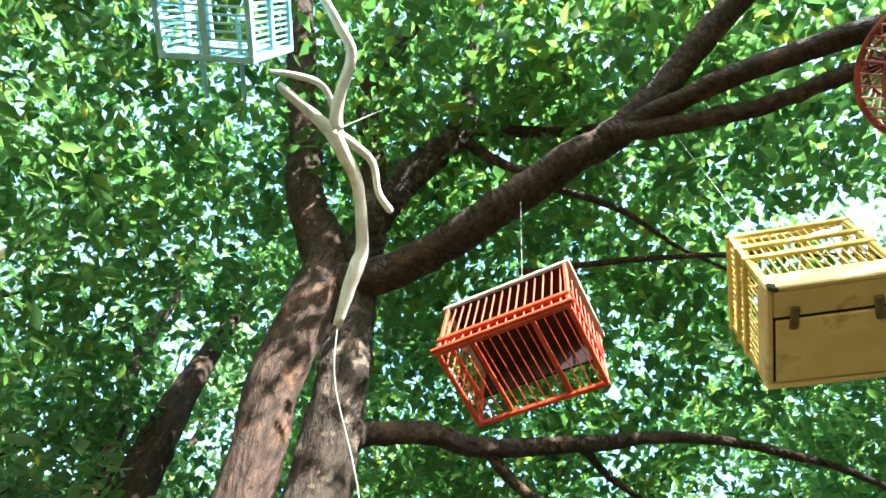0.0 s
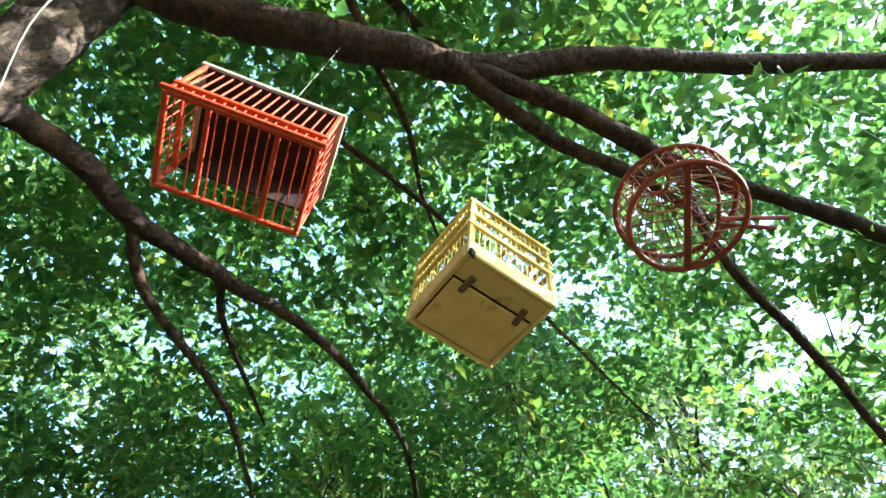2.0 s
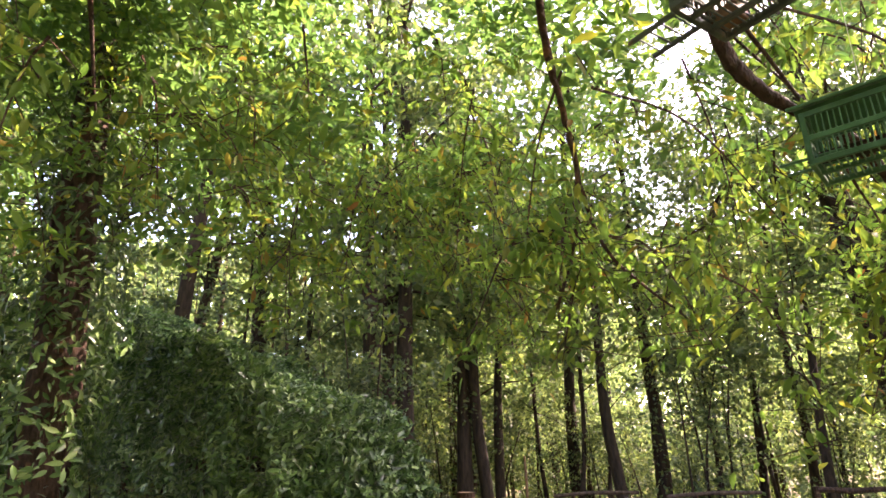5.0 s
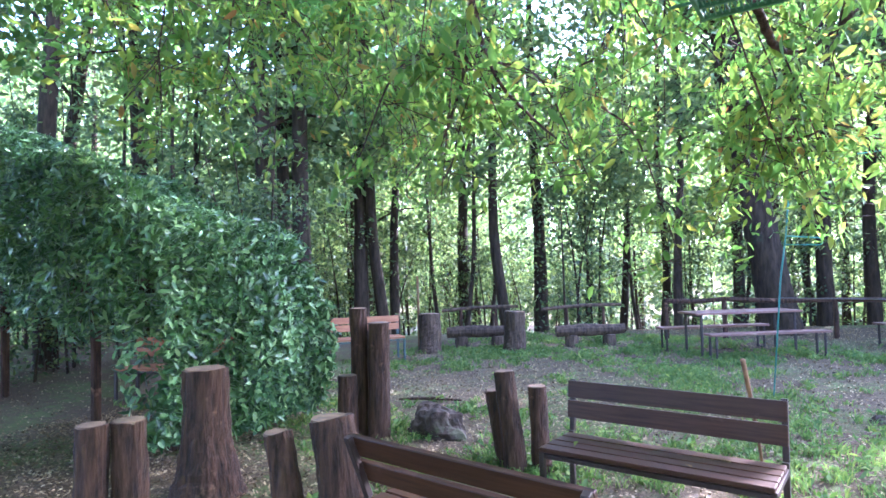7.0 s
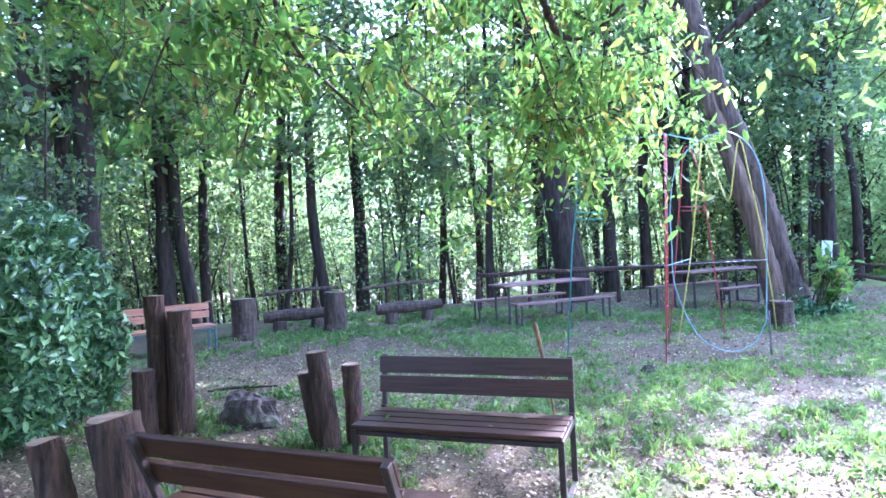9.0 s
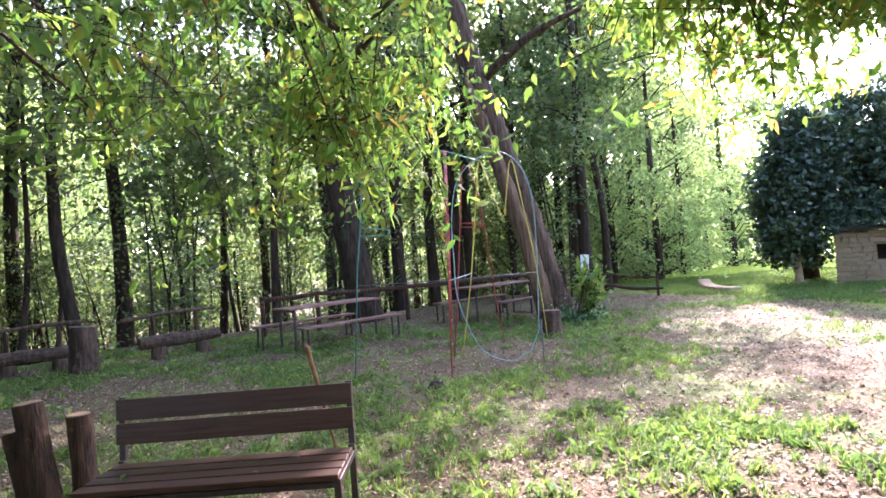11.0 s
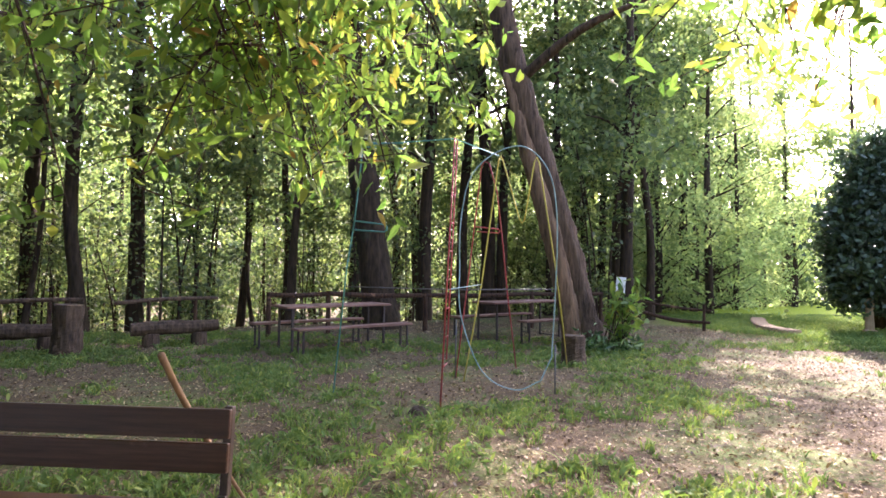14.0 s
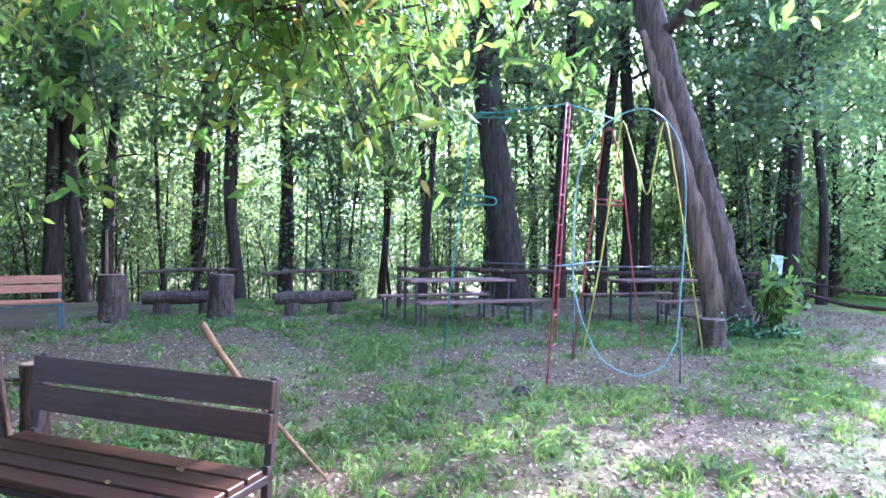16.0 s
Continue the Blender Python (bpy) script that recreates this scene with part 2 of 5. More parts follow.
def box(size, m=None, bevel=0.004, bm=None):
    bm = bm or bmesh.new()
    r = bmesh.ops.create_cube(bm, size=1.0)
    bmesh.ops.transform(bm, matrix=(m or Matrix()) @ Matrix.Diagonal((*size, 1)), verts=r["verts"])
    if bevel:
        edges = list({e for v in r["verts"] for e in v.link_edges})
        bmesh.ops.bevel(bm, geom=edges, offset=bevel, segments=1, affect="EDGES")
    return bm


def tube(points, radii, sides=8, bm=None, closed=False, rough=0.0, seed=0):
    """A tapered, capped tube along points."""
    bm = bm or bmesh.new()
    rng = random.Random(seed)
    pts = [Vector(p) for p in points]
    if not hasattr(radii, "__len__"):
        radii = [radii] * len(pts)
    rings, side = [], None
    for i, p in enumerate(pts):
        if closed:
            d = pts[(i + 1) % len(pts)] - pts[i - 1]
        else:
            d = pts[min(i + 1, len(pts) - 1)] - pts[max(i - 1, 0)]
        d.normalize()
        if side is None:
            side = d.orthogonal().normalized()
        side = (side - d * side.dot(d)).normalized()
        up = d.cross(side)
        ring = []
        for k in range(sides):
            a = 2 * math.pi * k / sides
            r = radii[i] * (1 + rough * (rng.random() - 0.5))
            ring.append(bm.verts.new(p + side * math.cos(a) * r + up * math.sin(a) * r))
        rings.append(ring)
    n = len(rings)
    for i in range(n if closed else n - 1):
        a, b = rings[i], rings[(i + 1) % n]
        for k in range(sides):
            bm.faces.new((a[k], a[(k + 1) % sides], b[(k + 1) % sides], b[k]))
    if not closed:
        bm.faces.new(rings[0][::-1])
        bm.faces.new(rings[-1])
    return bm


def spline(points, steps=6):
    """Catmull-Rom through a few points; works on tuples of any length."""
    p = [np.array(q, float) for q in points]
    p = [2 * p[0] - p[1]] + p + [2 * p[-1] - p[-2]]
    out = []
    for i in range(1, len(p) - 2):
        for s in range(steps):
            t = s / steps
            out.append(0.5 * (2 * p[i] + (p[i + 1] - p[i - 1]) * t + (2 * p[i - 1] - 5 * p[i] + 4 * p[i + 1] - p[i + 2]) * t ** 2 + (3 * p[i] - p[i - 1] - 3 * p[i + 1] + p[i + 2]) * t ** 3))
    out.append(p[-2])
    return out


def limb(points, steps=6, sides=10, bm=None, rough=0.12, seed=0, wobble=0.0, gnarl=0.0):
    """points: x, y, z, radius. gnarl: bark ridges and knots in the mesh."""
    q = spline(points, steps)
    rng = random.Random(seed + 5)
    pts = [Vector(a[:3]) + Vector((rng.uniform(-1, 1), rng.uniform(-1, 1), rng.uniform(-1, 1))) * wobble for a in q]
    bm = tube(pts, [max(a[3], 0.002) for a in q], sides, bm, rough=rough, seed=seed)
    if gnarl:
        bm.normal_update()
        for v in bm.verts:
            c = Vector((v.co.x * 9, v.co.y * 9, v.co.z * 2.2 + seed))
            v.co += v.normal * gnarl * (noise.noise(c) + 0.6 * noise.noise(c * 3.1) + 0.8 * max(0, noise.noise(c * 0.35)))
    return bm


def leaf_mesh(name, centres, size, material, rng, flat=0.5, shape="diamond", spread=0.35, out=None, droop=0.5):
    """Many leaves: folded along the midrib, turned at random; flat: how level they lie; out: directions they face."""
    n = len(centres)
    c = np.asarray(centres, float)
    nrm = rng.normal(size=(n, 3))
    if out is not None:
        nrm = nrm * 0.55 + out
    nrm[:, 2] += flat * 2.0
    nrm /= np.linalg.norm(nrm, axis=1)[:, None] + 1e-9
    d = rng.normal(size=(n, 3))
    d[:, 2] -= droop
    d -= nrm * (d * nrm).sum(1)[:, None]
    d /= np.linalg.norm(d, axis=1)[:, None] + 1e-9
    w = np.cross(nrm, d)
    s = size * (1 + spread * rng.uniform(-1, 1, n))[:, None]
    if shape == "diamond":
        prof = [(-0.5, 0, 0), (0.05, 0.29, 0.07), (0.5, 0, -0.02), (0.05, -0.29, 0.07)]
        tris = [(0, 3, 2), (0, 2, 1)]
    else:
        prof = [(-0.5, 0, 0), (-0.24, 0.17, 0.05), (0.08, 0.18, 0.04), (0.6, 0, -0.10), (0.08, -0.18, 0.04), (-0.24, -0.17, 0.05)]
        tris = [(0, 5, 4), (0, 4, 3), (0, 3, 2), (0, 2, 1)]
    k = len(prof)
    v = np.empty((n, k, 3))
    for i, (a, b, h) in enumerate(prof):
        v[:, i] = c + s * (d * a + w * b + nrm * h)
    f = (np.arange(n)[:, None, None] * k + np.array(tris)[None]).reshape(-1, 3)
    me = bpy.data.meshes.new(name)
    me.vertices.add(n * k)
    me.vertices.foreach_set("co", v.ravel())
    m = len(f)
    me.loops.add(m * 3)
    me.loops.foreach_set("vertex_index", f.ravel().astype(np.int32))
    me.polygons.add(m)
    me.polygons.foreach_set("loop_start", np.arange(m, dtype=np.int32) * 3)
    me.update(calc_edges=True)
    me.materials.append(material)
    return me


# ---- ground ----
def fall(x, y):
    """How far a place lies past the brow of the clearing."""
    return -0.59 * (x + 8.5) + 0.807 * (y - 11.2)


def ground_height(x, y):
    s = fall(x, y)
    h = 0.0
    if s > 0:
        h = -min(0.22 * s, 9.0) * min(1.0, s / 3.0)
    far = math.hypot(x, y)
    if far > 60 and s > 0:
        h += min((far - 60) * 0.10, 20)
    near = max(0.0, 1 - far / 18)
    return h + 0.025 * noise.noise((x * 0.6, y * 0.6, 0)) * (1 if far > 3 else far / 3)


def lawn_share(x, y):
    edge = (x - 6.2) * 0.62 + (y - 13.2) * 0.25 + 0.5 * noise.noise((x * 0.7, y * 0.7, 3))
    if fall(x, y) > 2.5 or y < 9.2 + 0.35 * noise.noise((x, y, 1)):
        return 0.0
    return max(0.0, min(1.0, edge * 0.9))


def build_ground():
    def axis(lo, hi, fine_lo, fine_hi, step):
        a = list(np.arange(fine_lo, fine_hi, step))
        s, x = step, fine_hi
        while x < hi:
            a.append(x)
            s *= 1.35
            x += s
        a.append(hi)
        s, x = step * 1.35, fine_lo - step
        while x > lo:
            a.insert(0, x)
            s *= 1.35
            x -= s
        a.insert(0, lo)
        return a
    xs, ys = axis(-700, 700, -12, 14, 0.33), axis(-700, 900, -4, 24, 0.33)
    verts = [(x, y, ground_height(x, y)) for y in ys for x in xs]
    w = len(xs)
    faces = [(j * w + i, j * w + i + 1, (j + 1) * w + i + 1, (j + 1) * w + i) for j in range(len(ys) - 1) for i in range(w - 1)]
    me = bpy.data.meshes.new("ground")
    me.from_pydata(verts, [], faces)
    at = me.attributes.new("lawn", "FLOAT", "POINT")
    at.data.foreach_set("value", [lawn_share(v[0], v[1]) for v in verts])
    me.polygons.foreach_set("use_smooth", [True] * len(me.polygons))
    me.materials.append(GROUND)
    tagged(new("ground", me), "clearing floor of thin grass, dry leaves and bare earth", "ground", kind="structure")


build_ground()


# ---- trees ----
def crown_points(rng, n, lobes, spread=0.55):
    """Leaf places gathered in clumps inside several lobes (x, y, z, radius, height)."""
    out = []
    weights = np.array([l[3] ** 2 * l[4] for l in lobes])
    share = rng.multinomial(n, weights / weights.sum())
    for (x, y, z, r, h), k in zip(lobes, share):
        clumps = max(4, k // 45)
        d = rng.normal(size=(clumps, 3))
        d /= np.linalg.norm(d, axis=1)[:, None]
        c = d * (rng.uniform(0.25, 1, clumps) ** 0.5)[:, None] * (r, r, h) + (x, y, z)
        which = rng.integers(0, clumps, k)
        out.append(c[which] + rng.normal(size=(k, 3)) * (spread, spread, spread * 0.6))
    return np.concatenate(out)


def forest_tree(seed, height, radius, lean, crown_from, leaves, leaf_size):
    """A woodland tree: trunk with a few limbs, and a crown of leaves."""
    rng, rnd = np.random.default_rng(seed), random.Random(seed)
    t = thing("forest_tree", "tall dark-trunked woodland tree with thin green crown", "tree", "woodland trees")
    bm = bmesh.new()
    top = Vector((lean[0] * height, lean[1] * height, height))
    wob = [(rnd.uniform(-0.12, 0.12), rnd.uniform(-0.12, 0.12)) for _ in range(4)]
    pts = [(0, 0, -0.5, radius * 1.35), (0, 0, 0.25, radius * 1.08)] + [(top.x * f + wob[i][0], top.y * f + wob[i][1], height * f, radius * (1 - 0.75 * f)) for i, f in enumerate((0.2, 0.45, 0.7, 0.96))]
    limb(pts, 4, 9, bm, 0.16, seed)
    lobes = []
    for i in range(9):
        f = crown_from + (0.95 - crown_from) * i / 8
        a = rnd.uniform(0, 6.28)
        reach = rnd.uniform(1.2, 2.8) * (1.15 - f * 0.6)
        base = Vector((top.x * f, top.y * f, height * f))
        tip = base + Vector((math.cos(a) * reach, math.sin(a) * reach, rnd.uniform(0.4, 1.4)))
        limb([(*base, radius * 0.35 * (1.1 - f)), (*(base.lerp(tip, 0.5) + Vector((0, 0, 0.2))), radius * 0.2), (*tip, 0.015)], 3, 5, bm, 0.1, i)
        lobes.append((tip.x, tip.y, tip.z, reach * 0.75 + 0.5, 1.1))
    part("trunk", bm, BARK_FAR, t, smooth=True)
    part("crown", leaf_mesh("crown", crown_points(rng, leaves, lobes, 0.32), leaf_size, LEAF_FOREST, rng, 0.35), LEAF_FOREST, t)
    return t


def sapling(seed, height, leaves, leaf_size):
    rng, rnd = np.random.default_rng(seed), random.Random(seed)
    t = thing("sapling", "slender young tree of the undergrowth with sparse leaves", "tree", "undergrowth saplings")
    bm = bmesh.new()
    lobes = []
    for s in range(3):
        x, y = rnd.uniform(-0.5, 0.5), rnd.uniform(-0.5, 0.5)
        lx, ly = rnd.uniform(-0.9, 0.9), rnd.uniform(-0.9, 0.9)
        h = height * rnd.uniform(0.7, 1)
        limb([(x, y, -0.4, 0.035), (x + lx * 0.2, y + ly * 0.2, h * 0.4, 0.026), (x + lx, y + ly, h, 0.008)], 4, 5, bm, 0.1, s)
        for i in range(6):
            f = 0.12 + 0.85 * i / 5
            lobes.append((x + lx * f * f + rnd.uniform(-0.5, 0.5), y + ly * f * f + rnd.uniform(-0.5, 0.5), h * f, 0.6 + 0.5 * f, 0.4))
    part("trunk", bm, BARK_FAR, t, smooth=True)
    part("crown", leaf_mesh("crown", crown_points(rng, leaves, lobes, 0.2), leaf_size, LEAF_UNDER, rng, 0.5), LEAF_UNDER, t)
    return t


def build_forest():
    rnd = random.Random(11)
    protos = [forest_tree(21, 15, 0.21, (0.02, -0.02), 0.28, 4200, 0.205), forest_tree(22, 17, 0.17, (-0.03, 0.03), 0.32, 4200, 0.205),
              forest_tree(23, 13, 0.14, (0.04, 0.01), 0.28, 4000, 0.19), forest_tree(24, 10, 0.065, (0.05, 0.03), 0.3, 1200, 0.16)]
    shrubs = [sapling(31, 5.2, 1700, 0.13), sapling(32, 3.8, 1600, 0.12), sapling(33, 6.5, 1800, 0.14)]
    # trees that stand at the brow of the clearing: x, y, prototype, size
    marked = [(-10.9, 10.2, 0, 0.95), (-10.4, 10.5, 2, 1.1), (-11.1, 11.7, 1, 0.8), (-8.0, 12.5, 2, 1.05), (-7.8, 14.0, 0, 0.9), (-9.7, 13.1, 1, 1.0),
              (-1.4, 17.0, 0, 0.95), (-0.5, 19.2, 1, 1.05), (0.25, 19.3, 0, 1.15), (0.7, 19.3, 1, 1.0), (4.3, 19.9, 0, 1.0), (6.1, 22.6, 1, 1.1),
              (-6.8, 17.4, 2, 0.9), (-5.7, 17.9, 2, 0.95), (-10.3, 6.9, 0, 1.1), (-10.9, 7.8, 1, 1.0), (-10.0, 7.6, 0, 1.0), (-12.6, 12.0, 2, 1.0),
              (-12.4, 3.6, 1, 1.1), (-14.2, 6.2, 0, 1.0), (-4.4, 14.9, 2, 0.8), (-3.5, 17.5, 1, 0.95), (2.6, 18.6, 2, 1.0), (3.3, 22.5, 0, 1.0), (5.3, 25.0, 2, 1.1), (4.0, 17.2, 0, 0.9), (4.9, 18.4, 1, 0.75)]
    spots = []
    for x, y, k, s in marked:
        spots.append((x, y))
        if k is not None:
            copy_thing(protos[k], pose(x, y, ground_height(x, y), 0, 0, rnd.uniform(0, 360)) @ Matrix.Scale(s, 4))
    tries = 0
    while len(spots) < 74 and tries < 4000:
        tries += 1
        a, r = rnd.uniform(-100, 34), rnd.uniform(13, 46)
        x, y = math.sin(radians(a)) * r, math.cos(radians(a)) * r
        s = fall(x, y)
        wood = s > 2.5 or (x < -11.5 and y > -9)
        if not wood or any(math.hypot(x - p, y - q) < 2.0 for p, q in spots):
            continue
        spots.append((x, y))
        copy_thing(protos[rnd.randrange(3)], pose(x, y, ground_height(x, y), 0, 0, rnd.uniform(0, 360)) @ Matrix.Scale(rnd.uniform(0.75, 1.2), 4))
    # thin poles between the trees
    tries, poles = 0, 0
    while poles < 60 and tries < 3000:
        tries += 1
        a, r = rnd.uniform(-75, 26), rnd.uniform(12.5, 30)
        x, y = math.sin(radians(a)) * r, math.cos(radians(a)) * r
        if fall(x, y) > 1.2 or (x < -11 and y > 0):
            poles += 1
            copy_thing(protos[3], pose(x, y, ground_height(x, y), 0, 0, rnd.uniform(0, 360)) @ Matrix.Scale(rnd.uniform(0.6, 1.15), 4))
    # undergrowth
    made, tries = [], 0
    while len(made) < 150 and tries < 6000:
        tries += 1
        a, r = rnd.uniform(-100, 36), rnd.uniform(11.5, 32)
        x, y = math.sin(radians(a)) * r, math.cos(radians(a)) * r
        s = fall(x, y)
        if not (s > 1.4 or (x < -11 and y > -6)) or any(math.hypot(x - p, y - q) < 1.0 for p, q in made):
            continue
        made.append((x, y))
        copy_thing(shrubs[rnd.randrange(3)], pose(x, y, ground_height(x, y), 0, 0, rnd.uniform(0, 360)) @ Matrix.Scale(rnd.uniform(0.6, 1.15), 4))
    # the first of each kind joins the wood as well
    for ob, (x, y) in zip(protos + shrubs, [(-14.5, 13.5), (-3.0, 21.5), (1.2, 24.0), (-9.0, 12.2), (-6.2, 13.6), (-2.6, 16.2), (3.4, 16.9)]):
        ob.matrix_world = pose(x, y, ground_height(x, y))
    # low growth behind and beside the arbour
    for i, (x, y) in enumerate([(-9.6, 0.9), (-10.8, 2.6), (-11.2, 0.4), (-8.8, -0.6), (-10.4, 4.4), (-12.0, 1.6), (-9.0, 4.9), (-8.2, -2.0), (-7.4, 4.7), (-8.3, 5.6), (-11.6, 3.8)]):
        copy_thing(shrubs[i % 3], pose(x, y, ground_height(x, y), 0, 0, 47 * i) @ Matrix.Scale(0.75, 4))
    # behind the camera and beside the lawn, closing the clearing
    for x, y, k, s in [(6, -9, 0, 1.0), (-4, -11, 1, 1.0), (12, -6, 2, 1.1), (-10, -8, 0, 1.1), (14, 3, 1, 1.0), (1, -14, 2, 1.2), (8.6, 30, 0, 0.8), (14.5, 34, 0, 0.8), (19, 33, 1, 0.9)]:
        copy_thing(protos[k], pose(x, y, ground_height(x, y), 0, 0, x * 37) @ Matrix.Scale(s, 4))


build_forest()


def leafy_tree(seed, height, width, leaves, leaf_size):
    """A tree in full leaf down to the ground, its leaves paled to imitate backlight at a wood's edge."""
    rng, rnd = np.random.default_rng(seed), random.Random(seed)
    t = thing("edge_tree", "light green tree in leaf to the ground edging the clearing, paled as if backlit", "tree", "edge trees")
    bm = limb([(0, 0, -0.5, 0.16), (0.1, 0, height * 0.4, 0.11), (0, 0.1, height * 0.95, 0.02)], 4, 8, None, 0.12, seed)
    lobes = []
    for i in range(16):
        f = 0.06 + 0.9 * i / 15
        a, r = rnd.uniform(0, 6.28), width * rnd.uniform(0.3, 0.9) * math.sin(math.pi * (0.22 + 0.72 * f))
        tip = (r * math.cos(a), r * math.sin(a), height * f)
        limb([(0, 0, max(0.2, height * f - 0.9), 0.04), (*tip, 0.012)], 2, 5, bm, 0.1, i)
        lobes.append((*tip, width * rnd.uniform(0.3, 0.5), rnd.uniform(0.5, 0.9)))
    part("trunk", bm, BARK_FAR, t, smooth=True)
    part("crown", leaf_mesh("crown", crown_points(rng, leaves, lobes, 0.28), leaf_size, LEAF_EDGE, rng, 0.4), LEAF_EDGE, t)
    return t


def build_edge():
    rnd = random.Random(17)
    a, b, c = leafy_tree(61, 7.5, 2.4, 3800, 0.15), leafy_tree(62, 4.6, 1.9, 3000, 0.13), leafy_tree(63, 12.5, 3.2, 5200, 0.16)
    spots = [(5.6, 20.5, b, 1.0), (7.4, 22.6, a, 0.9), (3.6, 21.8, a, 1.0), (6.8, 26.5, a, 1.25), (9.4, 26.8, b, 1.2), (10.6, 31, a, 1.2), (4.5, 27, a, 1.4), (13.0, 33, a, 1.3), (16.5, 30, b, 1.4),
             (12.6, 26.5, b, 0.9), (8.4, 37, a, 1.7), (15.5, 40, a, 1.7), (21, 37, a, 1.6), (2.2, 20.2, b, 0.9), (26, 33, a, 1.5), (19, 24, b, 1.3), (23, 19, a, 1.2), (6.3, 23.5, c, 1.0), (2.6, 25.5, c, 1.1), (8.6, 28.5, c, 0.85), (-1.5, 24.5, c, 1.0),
             # from (-9.5, -6.5) to (12.5, 0.5): trees added behind the camera to block light
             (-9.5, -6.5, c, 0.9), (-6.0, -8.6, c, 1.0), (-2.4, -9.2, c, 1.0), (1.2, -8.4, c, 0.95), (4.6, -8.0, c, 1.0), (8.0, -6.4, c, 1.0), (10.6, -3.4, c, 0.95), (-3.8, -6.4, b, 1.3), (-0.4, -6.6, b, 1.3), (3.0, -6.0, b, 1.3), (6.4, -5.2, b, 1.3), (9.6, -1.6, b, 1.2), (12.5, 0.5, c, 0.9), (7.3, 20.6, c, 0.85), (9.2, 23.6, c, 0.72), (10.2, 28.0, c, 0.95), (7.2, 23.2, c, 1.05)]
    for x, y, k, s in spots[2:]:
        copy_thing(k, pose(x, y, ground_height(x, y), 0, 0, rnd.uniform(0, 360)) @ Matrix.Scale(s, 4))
    c.matrix_world = pose(4.1, 22.0, ground_height(4.1, 22.0))
    for (x, y, k, s), ob in zip(spots[:2], (b, a)):
        ob.matrix_world = pose(x, y, ground_height(x, y))


build_edge()


def far_woods():
    """Wooded slope across the valley, far beyond the brow."""
    rng = np.random.default_rng(91)
    n = 60000
    ang, r = np.radians(rng.uniform(-118, 62, n)), rng.uniform(62, 140, n)
    x, y = np.sin(ang) * r, np.cos(ang) * r
    rise = 0.20 + 0.42 * np.clip((math.radians(10) - ang) / 0.35, 0, 1)
    z = -4 + (r - 62) * rise + 5 * np.abs(np.sin(ang * 9 + r * 0.11)) * rng.uniform(0, 1, n) + rng.uniform(-3, 4, n)
    c = np.stack([x, y, z], 1)
    tagged(new("far_woods", leaf_mesh("far_woods", c, 2.0, LEAF_FOREST, rng, 0.3, "diamond", 0.5)), "far wooded hillside across the valley", "woods", kind="stuff")


far_woods()


def build_trunk(name, label, pts, material, moss=None, extra=()):
    t = thing(name, label, "tree")
    bm = limb(pts, 14, 26, None, 0.05, 3, 0, 0.045)
    for e in extra:
        limb(e, 4, 8, bm, 0.1, 4)
    part("trunk", bm, material, t, smooth=True)
    return t


# the stout old trunk behind the first table and the leaning one behind the second
rng = np.random.default_rng(5)
old = build_trunk("old_tree", "stout dark old tree trunk behind the picnic table", [(-1.97, 14.5, -0.6, 0.56), (-2.07, 14.5, 0.1, 0.43), (-2.22, 14.5, 1.2, 0.36), (-2.5, 14.5, 3.2, 0.32), (-2.9, 14.5, 6.2, 0.30), (-3.2, 14.6, 10, 0.2), (-3.3, 14.7, 14, 0.08)], BARK_FAR,
                  extra=[[(-2.8, 14.5, 5.5, 0.15), (-1.6, 14.0, 6.6, 0.1), (-0.6, 13.6, 7.4, 0.04)], [(-3.0, 14.5, 7.0, 0.15), (-4.2, 14.0, 8.0, 0.1), (-5.2, 13.6, 8.6, 0.04)]])
part("crown", leaf_mesh("crown", crown_points(rng, 9000, [(-3, 14, 9, 3.2, 2.2), (-1, 13.6, 7.6, 1.8, 1.0), (-5, 13.6, 8.6, 1.8, 1.2), (-3.3, 14.5, 12.5, 2.5, 1.8)], 0.3), 0.16, LEAF_FOREST, rng, 0.35), LEAF_FOREST, old)
lean = build_trunk("leaning_tree", "leaning rough-barked tree with moss on its foot", [(2.26, 11.9, -0.5, 0.46), (2.19, 11.95, 0.1, 0.36), (2.06, 12, 0.8, 0.29), (1.77, 12, 2.0, 0.265), (1.34, 12, 3.5, 0.25), (0.86, 12, 5.2, 0.23), (0.45, 12, 7.5, 0.17), (0.3, 12, 10, 0.07)], FURROWED,
                   extra=[[(0.95, 12, 4.9, 0.11), (2.0, 11.4, 5.6, 0.08), (3.2, 11, 6.0, 0.03)], [(0.6, 12, 6.5, 0.11), (-0.8, 11.6, 7.3, 0.07), (-1.8, 11.4, 7.6, 0.03)]])
part("bare_strip", limb([(2.0, 11.62, -0.2, 0.15), (1.9, 11.72, 0.4, 0.17), (1.82, 11.78, 0.9, 0.18), (1.56, 11.8, 2.0, 0.165), (1.15, 11.82, 3.5, 0.14), (0.74, 11.85, 5.0, 0.07)], 14, 18, None, 0.06, 8, 0, 0.03), OCHRE_BARK, lean, "ochre strip of bare furrowed wood", smooth=True)
part("crown", leaf_mesh("crown", crown_points(rng, 4200, [(0.3, 12, 9.6, 2.2, 1.4), (-1.6, 11.4, 7.8, 1.5, 0.8), (3.0, 11, 6.3, 0.9, 0.4)], 0.3), 0.14, LEAF_FOREST, rng, 0.35), LEAF_FOREST, lean)


